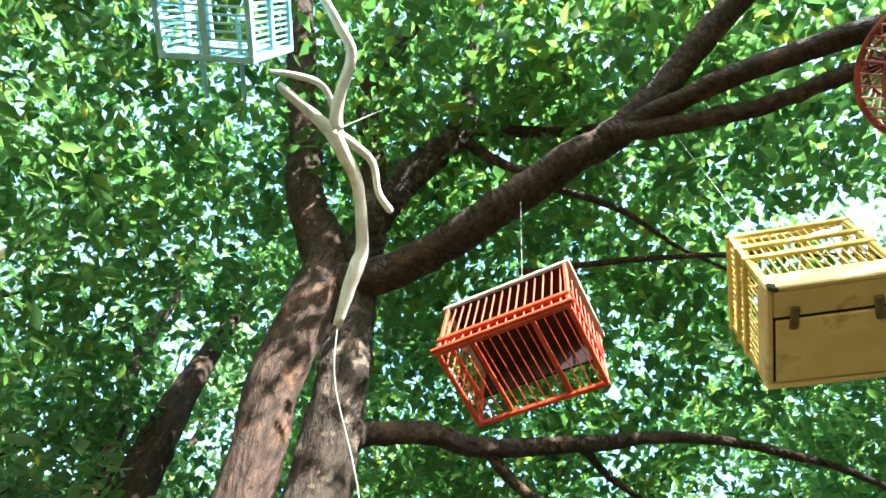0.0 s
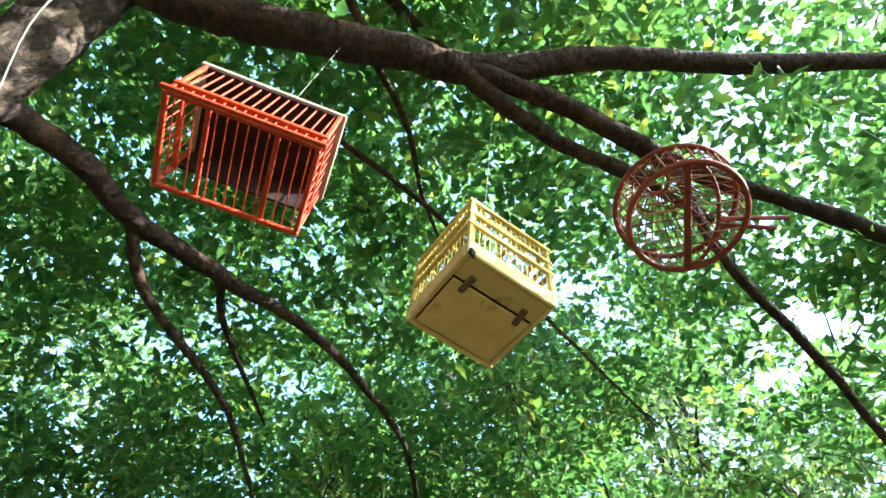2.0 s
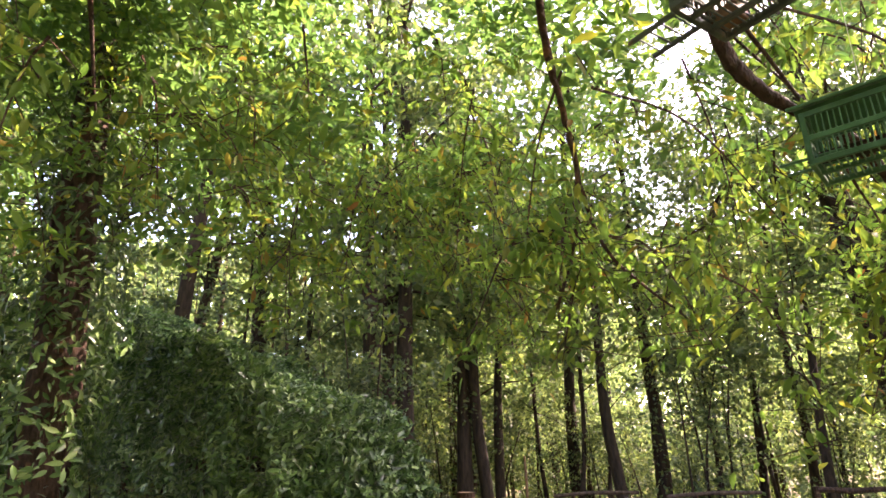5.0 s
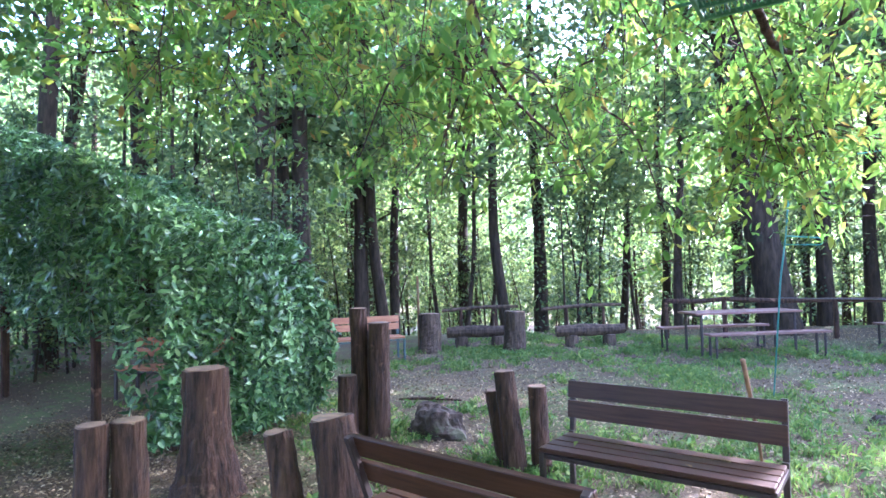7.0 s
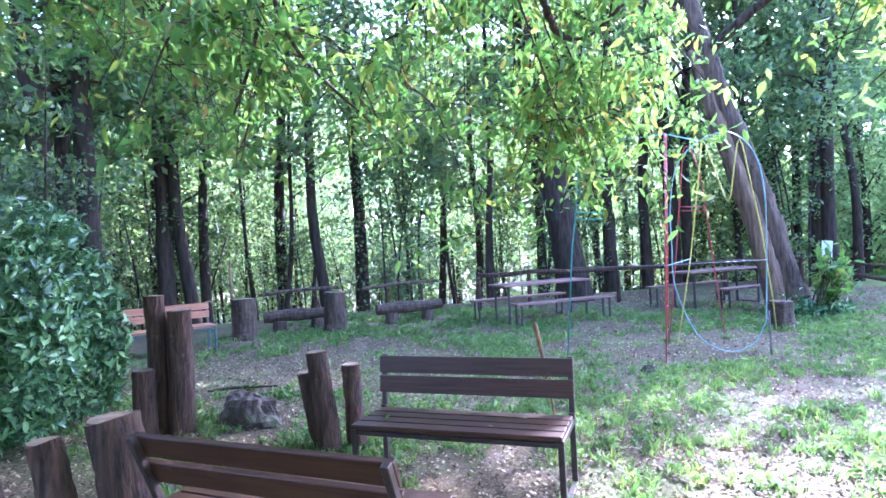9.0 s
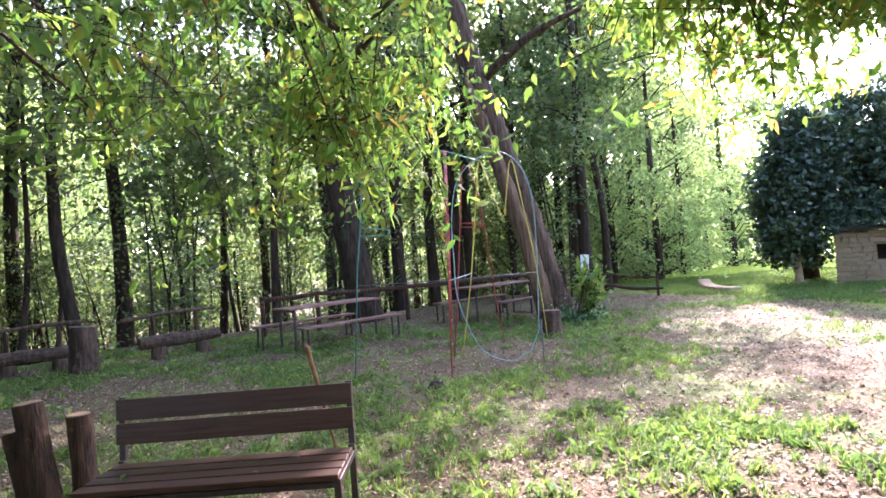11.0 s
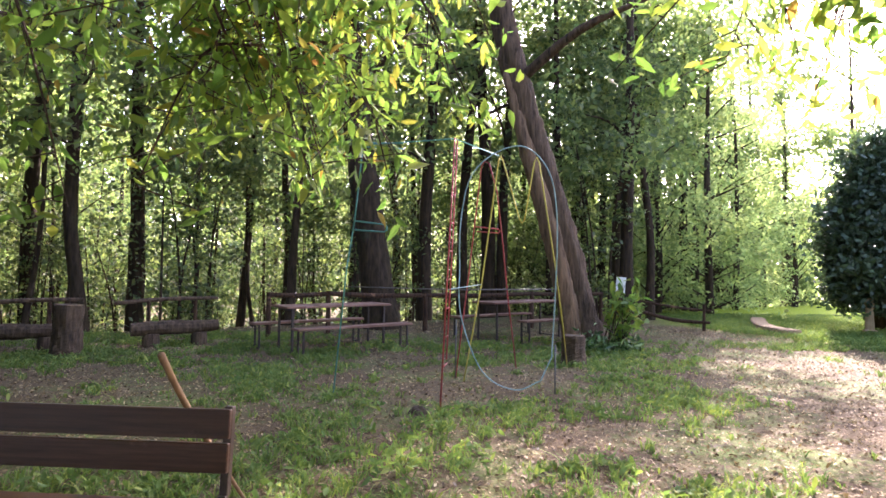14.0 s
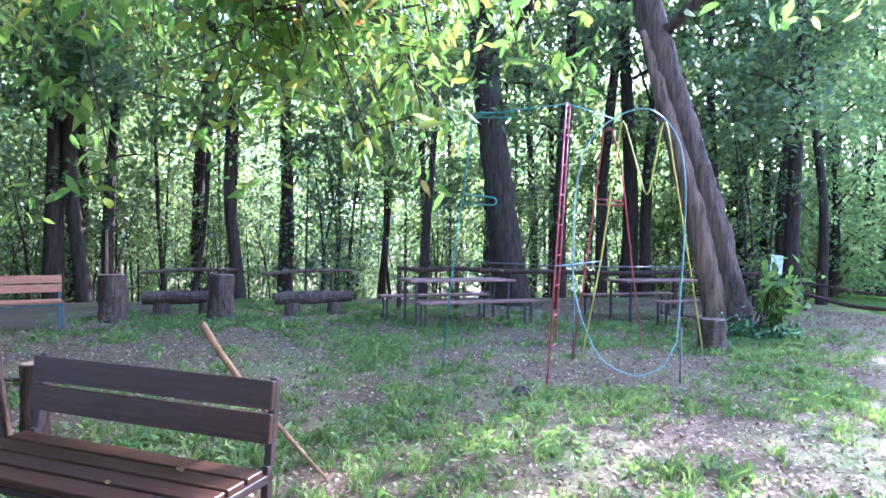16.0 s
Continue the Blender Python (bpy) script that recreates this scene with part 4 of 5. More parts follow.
def plank_bench(label, at, length):
    t = thing("plank_bench", label, "bench", "picnic benches", at=at)
    h = length / 2
    part("seat", box((length, 0.27, 0.035), pose(0, 0, 0.43), 0.005), TABLE_WOOD, t)
    for s in (-1, 1):
        for k in (-1, 1):
            part("leg", box((0.03, 0.03, 0.42), pose(s * (h - 0.1), k * 0.10, 0.205), 0.003), TABLE_IRON, t)
        part("foot_rail", box((0.025, 0.2, 0.02), pose(s * (h - 0.1), 0, 0.02), 0.003), TABLE_IRON, t)
    return t


T1, T2 = pose(-2.22, 10.98, 0, 0, 0, 43), pose(1.05, 13.15, 0, 0, 0, 43)
picnic_table("weathered reddish picnic table on thin dark steel legs", T1, 1.95)
plank_bench("weathered plank bench on steel legs beside the table", T1 @ pose(0.05, -0.70, 0), 2.1)
plank_bench("weathered plank bench on steel legs beside the table", T1 @ pose(-0.15, 0.62, 0), 2.1)
picnic_table("weathered reddish picnic table on thin dark steel legs", T2, 2.0)
plank_bench("weathered plank bench on steel legs beside the table", T2 @ pose(0.0, -0.85, 0), 1.6)
plank_bench("weathered plank bench on steel legs beside the table", T2 @ pose(-0.15, 0.65, 0), 2.1)

# pole fence along the brow
fence = thing("pole_fence", "rough pole rail on posts along the edge of the wood", "fence")
rails = [(-3.9, 12.3, 0.84), (-2.9, 13.0, 0.85), (-1.0, 14.0, 0.80), (1.4, 15.3, 0.82), (3.2, 16.4, 0.8)]
for a, b in zip(rails[:-1], rails[1:]):
    part("rail", limb([(*a, 0.05), (0.5 * (a[0] + b[0]), 0.5 * (a[1] + b[1]), 0.5 * (a[2] + b[2]) - 0.03, 0.052), (*b, 0.045)], 3, 8, None, 0.12, 3), LOG, fence)
for x, y, z in rails:
    part("post", limb([(x, y, ground_height(x, y) - 0.3, 0.055), (x, y, z + 0.05, 0.05)], 3, 8, None, 0.12, 4), LOG, fence)


# ---- climbing frame of painted pipe ----
def build_frame():
    t = thing("climbing_frame", "thin painted pipe climbing frame, green, red, yellow and blue", "climbing frame")

    def pipe(name, pts, mat, label, r=0.009, steps=1, closed=False):
        q = [Vector(a) for a in (spline(pts, steps) if steps > 1 else pts)]
        part(name, tube(q, r, 8, closed=closed), mat, t, label, smooth=True)
    # green upright pair leaning inwards, with two short rungs
    pipe("upright", [(-1.15, 7.25, -0.05), (-1.02, 7.27, 1.4), (-0.95, 7.3, 1.9), (-0.87, 7.3, 2.70), (-0.83, 7.3, 2.76), (-0.42, 7.3, 2.75)], PIPE_GREEN, "green pipe")
    pipe("rung", [(-0.95, 7.3, 1.90), (-0.62, 7.3, 1.86), (-0.59, 7.3, 1.84), (-0.59, 7.3, 1.80), (-0.62, 7.3, 1.78), (-0.97, 7.29, 1.80)], PIPE_GREEN, "green pipe loop", 0.0085)
    pipe("rung", [(-0.87, 7.3, 2.72), (-0.6, 7.3, 2.70), (-0.42, 7.3, 2.69)], PIPE_GREEN, "green pipe", 0.0085)
    # red ladder: two uprights close together
    pipe("upright", [(0.06, 6.82, -0.05), (0.12, 6.9, 1.4), (0.17, 7.0, 2.74)], PIPE_RED, "red pipe")
    pipe("upright", [(0.10, 7.05, 0.45), (0.14, 7.05, 1.4), (0.19, 7.1, 2.74)], PIPE_RED, "red pipe", 0.008)
    for k in range(9):
        z = 0.4 + k * 0.29
        pipe("rung", [(0.065 + 0.04 * z, 6.83 + 0.062 * z, z), (0.09 + 0.035 * z, 7.05, z + 0.01)], PIPE_RED, "red rung", 0.006)
    # blue hoop
    pipe("hoop", [(1.22, 7.62, 0.42), (1.26, 7.62, 1.2), (1.27, 7.6, 1.98), (1.18, 7.6, 2.48), (0.92, 7.6, 2.76), (0.59, 7.6, 2.70), (0.31, 7.6, 2.43), (0.20, 7.6, 1.94), (0.19, 7.6, 1.4), (0.21, 7.6, 0.86), (0.45, 7.6, 0.25), (0.81, 7.6, 0.05), (1.10, 7.6, 0.16)], PIPE_BLUE, "light blue pipe hoop", 0.0075, 6, True)
    pipe("post", [(1.26, 7.64, -0.05), (1.26, 7.64, 0.55)], PIPE_DARK, "dark pipe foot")
    pipe("post", [(0.09, 8.45, -0.05), (0.10, 8.4, 0.75)], PIPE_DARK, "dark pipe foot")
    # yellow zigzag
    pipe("zigzag", [(0.20, 8.3, -0.03), (0.42, 8.15, 1.2), (0.62, 8.0, 2.70), (0.64, 8.0, 2.74), (0.67, 8.0, 2.68), (0.87, 8.0, 1.98), (0.90, 8.0, 1.93), (0.93, 8.0, 1.98), (1.04, 8.0, 2.66), (1.07, 8.0, 2.72), (1.10, 8.0, 2.64), (1.30, 8.2, 1.48), (1.48, 8.9, 0.6), (1.6, 9.5, -0.02)], PIPE_YELLOW, "yellow pipe zigzag")
    # second red ladder behind
    pipe("upright", [(0.09, 8.45, -0.03), (0.25, 8.4, 1.3), (0.40, 8.4, 2.68), (0.44, 8.4, 2.75), (0.50, 8.4, 2.72), (0.60, 8.4, 2.35), (0.66, 8.5, 1.85), (0.75, 8.8, 1.0), (0.88, 9.3, -0.02)], PIPE_RED, "red pipe")
    pipe("rung", [(0.33, 8.4, 1.92), (0.62, 8.4, 1.89), (0.64, 8.4, 1.86), (0.62, 8.4, 1.84), (0.34, 8.4, 1.86)], PIPE_RED, "red pipe loop", 0.0085)
    # tie bars and wires
    pipe("tie_bar", [(-0.83, 7.3, 2.74), (0.17, 7.05, 2.74), (0.62, 7.9, 2.72)], PIPE_GREEN, "thin top tie", 0.007)
    pipe("tie_bar", [(0.10, 6.95, 1.17), (0.42, 8.1, 1.2)], PIPE_BLUE, "thin pipe", 0.006)
    pipe("wire", [(-1.05, 7.27, 1.18), (0.12, 7.6, 1.15), (1.27, 7.62, 1.17)], PIPE_DARK, "dark wire", 0.006)
    return t


build_frame()


# ---- stone hut with a dark crown of evergreens ----
def build_hut():
    t = thing("stone_hut", "low rough stone hut with a small window, in shade", "hut", at=pose(9.75, 15.0, 0, 0, 0, -36))
    W, H, D = 7.0, 1.28, 4.0
    holes = [(0.85, 1.20, 0.55, 0.93), (2.9, 3.3, 0.55, 0.95)]

    def wall(x0, x1, z0, z1):
        part("wall", box((x1 - x0, 0.45, z1 - z0), pose((x0 + x1) / 2, 0.25, (z0 + z1) / 2), 0), MORTAR, t)
    xs = [0, 0.85, 1.20, 2.9, 3.3, W]
    for a, b in zip(xs[:-1], xs[1:]):
        hole = [h for h in holes if abs(h[0] - a) < 0.01]
        if hole:
            wall(a, b, -0.3, hole[0][2])
            wall(a, b, hole[0][3], H)
        else:
            wall(a, b, -0.3, H)
    for h in holes:
        part("window", box((h[1] - h[0], 0.03, h[3] - h[2]), pose((h[0] + h[1]) / 2, 0.42, (h[2] + h[3]) / 2), 0), SHADOW_HOLE, t, "small dark window")
    part("wall", box((0.45, D, H + 0.3), pose(0.225, 0.475 + D / 2, H / 2 - 0.15), 0), MORTAR, t)
    part("wall", box((0.45, D, H + 0.3), pose(W - 0.225, 0.475 + D / 2, H / 2 - 0.15), 0), MORTAR, t)
    part("roof", box((W + 0.3, D + 0.7, 0.12), pose(W / 2, D / 2 + 0.2, H + 0.07), 0.01), SHADOW_HOLE, t)
    rnd = random.Random(4)
    protos = []
    for k in range(5):
        bm = box((1, 1, 1), None, 0.12)
        for v in bm.verts:
            v.co += Vector((rnd.uniform(-0.07, 0.07), rnd.uniform(-0.2, 0.2), rnd.uniform(-0.12, 0.12)))
        protos.append(to_mesh("stone", bm, STONE))
    z = 0.0
    while z < H - 0.04:
        h = min(rnd.uniform(0.08, 0.15), H - z)
        x = 0.0
        while x < W - 0.05:
            w = min(rnd.uniform(0.12, 0.34), W - x)
            if not any(x + w > a and x < b and z + h > c and z < d for a, b, c, d in holes) and w > 0.07:
                s = part("stone", protos[rnd.randrange(5)], None, t)
                s.matrix_basis = pose(x + w / 2, 0.0, z + h / 2) @ Matrix.Diagonal((w * 0.98, rnd.uniform(0.055, 0.075), h * 1.0, 1))
            x += w
        z += h


build_hut()
rng = np.random.default_rng(12)
over = thing("roof_ivy", "dark ivy overgrowing the roof edge of the hut", "ivy")
k = 9000
f, d, h = rng.uniform(-0.1, 6.6, k), rng.uniform(-0.35, 2.5, k), np.abs(rng.normal(0, 0.22, k))
c36, s36 = math.cos(radians(36)), math.sin(radians(36))
part("ivy", leaf_mesh("ivy", np.stack([9.75 + f * c36 + d * s36, 15.0 - f * s36 + d * c36, 1.38 + h + 0.25 * np.sin(f * 2.3) - 0.18 * (d < -0.05)], 1), 0.13, LEAF_DARK, rng, 0.2), LEAF_DARK, over)


def evergreen(label, x, y, lobes, leaves, seed):
    t = thing("evergreen_tree", label, "tree", "dark evergreens")
    rng = np.random.default_rng(seed)
    part("trunk", limb([(x, y, -0.3, 0.22), (x, y, 1.5, 0.16), (x, y, 4, 0.08)], 3, 9, None, 0.12, seed), BARK_FAR, t)
    part("crown", leaf_mesh("crown", crown_points(rng, leaves, lobes, 0.2), 0.15, LEAF_DARK, rng, 0.2), LEAF_DARK, t)


evergreen("dark rounded evergreen beside the stone hut", 10.0, 16.5, [(9.3, 15.9, 2.0, 0.95, 1.7), (9.6, 15.9, 3.5, 0.9, 1.2)], 18000, 1)
evergreen("broad dark evergreen crown over the stone hut", 12.4, 16.6, [(10.8, 16.2, 3.2, 1.2, 1.5), (11.8, 16.0, 2.6, 1.5, 1.2), (12.8, 15.6, 3.2, 1.8, 1.7), (14.8, 14.5, 3.0, 1.9, 1.7), (10.9, 16.2, 4.2, 1.1, 0.9), (12.5, 15.6, 4.7, 1.5, 0.9), (14.5, 14.6, 4.9, 1.7, 1.0), (16.5, 13.2, 3.6, 2.0, 2.0), (10.4, 14.75, 1.75, 0.55, 0.5), (11.4, 14.0, 1.9, 0.7, 0.6), (12.6, 13.2, 1.95, 0.7, 0.6), (14.0, 12.3, 1.9, 0.8, 0.6)], 60000, 2)


def stone_wall():
    t = thing("low_stone_wall", "low curved stone kerb wall along the sunlit lawn", "wall")
    rnd = random.Random(9)
    me = to_mesh("stone", box((1, 1, 1), None, 0.12), STONE)
    path = spline([(7.1, 14.8, 0), (7.0, 15.6, 0), (7.25, 16.8, 0), (7.9, 18.6, 0)], 8)
    for i, p in enumerate(path[:-1]):
        for j in range(1):
            s = part("stone", me, None, t)
            d = path[i + 1] - p
            s.matrix_basis = pose(p[0] + rnd.uniform(-0.03, 0.03), p[1], 0.05, 0, 0, math.degrees(math.atan2(d[1], d[0])) + rnd.uniform(-6, 6)) @ Matrix.Diagonal((np.hypot(*d[:2]) * 1.02, 0.34, 0.15, 1))


stone_wall()


def rock(name, label, x, y, size, seed, material=ROCK, group=""):
    bm = bmesh.new()
    bmesh.ops.create_icosphere(bm, subdivisions=4, radius=1.0)
    for v in bm.verts:
        d = v.co.normalized()
        k = 1 + 0.35 * noise.noise(d * 1.6 + Vector((seed, 0, 0))) + 0.14 * noise.noise(d * 4.5 + Vector((seed, 3, 0))) + 0.05 * noise.noise(d * 12)
        v.co = Vector((d.x * size[0], d.y * size[1], max(d.z, -0.25) * size[2])) * k
    ob = part(name, bm, material, None)
    ob.location = (x, y, 0.02)
    return tagged(ob, label, "rock", group)


rock("boulder", "rough grey-brown boulder lying in the grass", -3.58, 3.98, (0.31, 0.22, 0.28), 2)
rock("small_stone", "small grey stone under the climbing frame", -0.12, 6.55, (0.08, 0.06, 0.06), 5)
for i, (x, y, s) in enumerate([(8.7, 11.6, 0.28), (9.2, 11.4, 0.33), (9.7, 11.5, 0.26), (9.4, 11.7, 0.22), (10.1, 11.3, 0.3)]):
    rock("pale_boulder", "pale boulder in a heap on the lawn", x, y, (s, s * 0.8, s * 0.7), 10 + i, STONE, "heap of boulders")

# walking stick leaning on the bench back
stick = thing("wooden_stick", "peeled wooden stick leaning on the bench back", "stick")
part("shaft", limb([(-0.634, 3.06, 1.045, 0.014), (-0.645, 3.28, 0.80, 0.013), (-0.69, 3.75, 0.38, 0.011), (-0.75, 4.20, 0.01, 0.009)], 5, 8, None, 0.1, 2), STICK_WOOD, stick, smooth=True)

# small board on a post by the leaning tree
sign = thing("sign_post", "small white board on a thin post among leaves", "sign", at=pose(2.82, 12.0, 0))
part("post", tube([(0, 0, -0.1), (0, 0, 1.3)], 0.02, 8), LOG, sign)
part("board", box((0.17, 0.012, 0.30), pose(0, -0.03, 1.12, 0, 5, 0), 0.002), SIGN_WHITE, sign)

# bush of broad leaves at the foot of the leaning tree
def broadleaf_bush(x, y):
    rng = np.random.default_rng(77)
    bush = thing("broadleaf_bush", "open bush of broad light green leaves by the tree", "bush")
    bm = bmesh.new()
    big, small = [], []
    for i in range(24):
        a, h = rng.uniform(-1.2, 1.6), rng.uniform(0.35, 1.25)
        r = rng.uniform(0.1, 0.75) * (0.6 + 0.4 * h)
        tip = Vector((x + r * math.cos(a), y + r * math.sin(a) * 0.7, h))
        foot = Vector((x + rng.normal(0, 0.1), y + rng.normal(0, 0.08), -0.02))
        bend = foot.lerp(tip, 0.55) + Vector((0, 0, 0.12 * h))
        limb([(*foot, 0.008), (*bend, 0.006), (*tip, 0.003)], 4, 5, bm)
        for j in range(9):
            f = rng.uniform(0.45, 1.05)
            p = foot.lerp(bend, f / 0.55) if f < 0.55 else bend.lerp(tip, (f - 0.55) / 0.45)
            big.append((p.x + rng.normal(0, 0.07), p.y + rng.normal(0, 0.06), max(0.08, p.z + rng.normal(0, 0.04))))
    for i in range(420):
        a, r = rng.uniform(0, 6.28), 0.55 * math.sqrt(rng.uniform(0, 1))
        small.append((x - 0.1 + r * math.cos(a) * 1.1, y + r * math.sin(a) * 0.6, 0.04 + abs(rng.normal(0, 0.13))))
    part("stem", bm, LOG, bush)
    part("leaves", leaf_mesh("leaves", big, 0.19, LEAF_SPRAY, rng, 0.7, "leaf", 0.4), LEAF_SPRAY, bush)
    part("low_leaves", leaf_mesh("low_leaves", small, 0.11, LEAF_IVY, rng, 0.4, "leaf", 0.4), LEAF_IVY, bush, "dark leaves close to the ground")


broadleaf_bush(2.55, 11.35)
stake = thing("thin_stake", "thin pale stake standing at the brow of the clearing", "stake")
part("shaft", limb([(-7.95, 8.95, -0.2, 0.03), (-7.95, 8.95, 0.8, 0.028), (-7.98, 8.97, 1.5, 0.024)], 3, 8, None, 0.1, 6), STICK_WOOD, stake)

# two leaning stems beyond the overhead tree
for pts, label in (([(-3.3, -6.0, -0.2, 0.13), (-2.2, -6.0, 3.0, 0.11), (-1.28, -6.01, 5.09, 0.09), (-0.68, -6.05, 6.38, 0.075), (-0.47, -5.98, 7.34, 0.06), (-0.22, -6.05, 8.23, 0.03)], "slim pale leaning tree behind the two-stemmed one"),
                   ([(-2.1, -5.0, -0.2, 0.24), (-1.6, -5.05, 2.6, 0.19), (-1.23, -5.08, 4.65, 0.17), (-1.1, -5.07, 5.24, 0.15), (-1.02, -5.11, 5.97, 0.12), (-0.9, -5.2, 7.5, 0.04)], "dark leaning tree behind the two-stemmed one")):
    back = thing("slim_leaning_tree", label, "tree")
    part("trunk", limb(pts, 6, 12, None, 0.08, 4, 0.01, 0.012), BARK, back, smooth=True)

# garden post on the lawn's edge, a low pole rail by the path and a dead branch
post = thing("garden_post", "small turned stone post at the lawn's edge", "post", at=pose(9.1, 15.5, 0))
part("shaft", tube([(0, 0, -0.05), (0, 0, 0.08), (0, 0, 0.10), (0, 0, 0.55), (0, 0, 0.60)], [0.16, 0.16, 0.10, 0.08, 0.11], 12), STONE, post)
part("cap", tube([(0, 0, 0.602), (0, 0, 0.68), (0, 0, 0.76), (0, 0, 0.82)], [0.07, 0.11, 0.09, 0.02], 12), STONE, post)
rail = thing("low_pole_rail", "low sagging pole rail beside the gravel path", "fence")
part("pole", limb([(4.0, 16.3, 0.42, 0.04), (4.8, 15.8, 0.22, 0.045), (5.5, 15.3, 0.20, 0.035)], 5, 8, None, 0.1, 8), LOG, rail)
part("pole", limb([(4.2, 16.6, 0.62, 0.03), (5.0, 16.0, 0.50, 0.03), (5.6, 15.5, 0.46, 0.025)], 5, 8, None, 0.1, 9), LOG, rail)
for x, y in ((4.15, 16.4), (5.4, 15.4)):
    part("stake", limb([(x, y, -0.2, 0.04), (x, y, 0.62, 0.035)], 2, 8, None, 0.1, 3), LOG, rail)
dead = thing("dead_branch", "dead branch lying on the bare earth", "branch")
part("stick", limb([(-4.9, 4.9, 0.02, 0.012), (-4.55, 5.0, 0.05, 0.02), (-4.2, 5.25, 0.02, 0.01)], 4, 6, None, 0.1, 5), LOG, dead)
for i, (x, y, z) in enumerate(((-1.62, 2.95, 0.452), (-0.75, 3.08, 0.452), (-0.9, 2.88, 0.452))):
    leaf = new("fallen_leaf", leaf_mesh("fallen_leaf", [(x, y, z + 0.006)], 0.07, LITTER if i else LEAF_SPRAY, np.random.default_rng(i), 6.0, "leaf"))
    tagged(leaf, "fallen leaf lying on the bench seat", "leaf", "leaves on the bench")



# ---- bird cages hung from the limbs ----
def rod(a, b, r=0.003, sides=6):
    return tube([a, b], r, sides)


def hang(name, label, top, bottom):
    c = thing(name, label, "cord")
    part("cord", tube([top, bottom], 0.0015, 5), STRING, c)


def red_cage():
    """Box cage: open barred floor and front, solid dark back and lid."""
    L, W, H = 0.435, 0.30, 0.27
    c = thing("red_bird_cage", "orange-red wooden bird cage with a grey weathered lid", "bird cage", "bird cages", at=pose(-0.721, -1.274, 3.1, 0, 0, 96.4))
    h, w = L / 2, W / 2
    # local: +x along the front, -y towards the open front
    for s in (-1, 1):
        for k in (-1, 1):
            part("corner_post", box((0.012, 0.012, H), pose(s * (h - 0.008), k * (w - 0.008), H / 2), 0.002), RED_PAINT, c)
        part("side_rail", box((0.014, W - 0.03, 0.018), pose(s * (h - 0.008), 0, 0.01), 0.002), RED_PAINT, c)
        part("side_rail", box((0.012, W - 0.03, 0.014), pose(s * (h - 0.008), 0, H * 0.45), 0.002), RED_PAINT, c)
    for k in (-1, 1):
        part("floor_rail", box((L, 0.013, 0.016), pose(0, k * (w - 0.007), 0.01), 0.002), RED_PAINT, c)
    part("front_rail", box((L, 0.016, 0.016), pose(0, -w + 0.004, 0.075), 0.002), RED_PAINT, c)
    part("front_rail", box((L + 0.02, 0.013, 0.014), pose(0, -w - 0.004, 0.012), 0.002), RED_PAINT, c)
    for s in (-0.22, 0.22):
        part("floor_slat", box((0.014, W, 0.010), pose(s * L, 0, 0.018), 0.002), RED_PAINT, c)
    for i in range(14):
        x = -h + 0.03 + i * (L - 0.06) / 13
        part("floor_bar", rod((x, -w, 0.014), (x + 0.004, w, 0.014), 0.0023), RED_PAINT, c)
        part("front_bar", rod((x, -w + 0.004, 0.02), (x + 0.006, -w + 0.012, H), 0.0028), RED_PAINT, c)
    for i in range(8):
        y = -w + 0.03 + i * (W - 0.06) / 7
        for s in (-1, 1):
            part("side_bar", rod((s * (h - 0.008), y, 0.02), (s * (h - 0.008), y, H), 0.0022), RED_PAINT, c)
    part("lid", box((L + 0.02, W + 0.01, 0.018), pose(0, 0.005, H + 0.009), 0.003), WEATHERED, c, "grey weathered lid board")
    # ceiling and back board share one near-black brown
    part("inner_ceiling", box((L - 0.03, W * 0.96, 0.006), pose(0, 0.0, H - 0.006), 0), RED_DARK, c, "near-black inner board")
    part("back_board", box((L - 0.03, 0.008, H * 0.5), pose(0, w - 0.012, H * 0.74), 0.001), RED_DARK, c, "near-black inner board")
    return c


red_cage()
hang("hanging_cord", "thin pale cord holding the red cage", (-0.71, -1.30, 4.62), (-0.721, -1.274, 3.38))


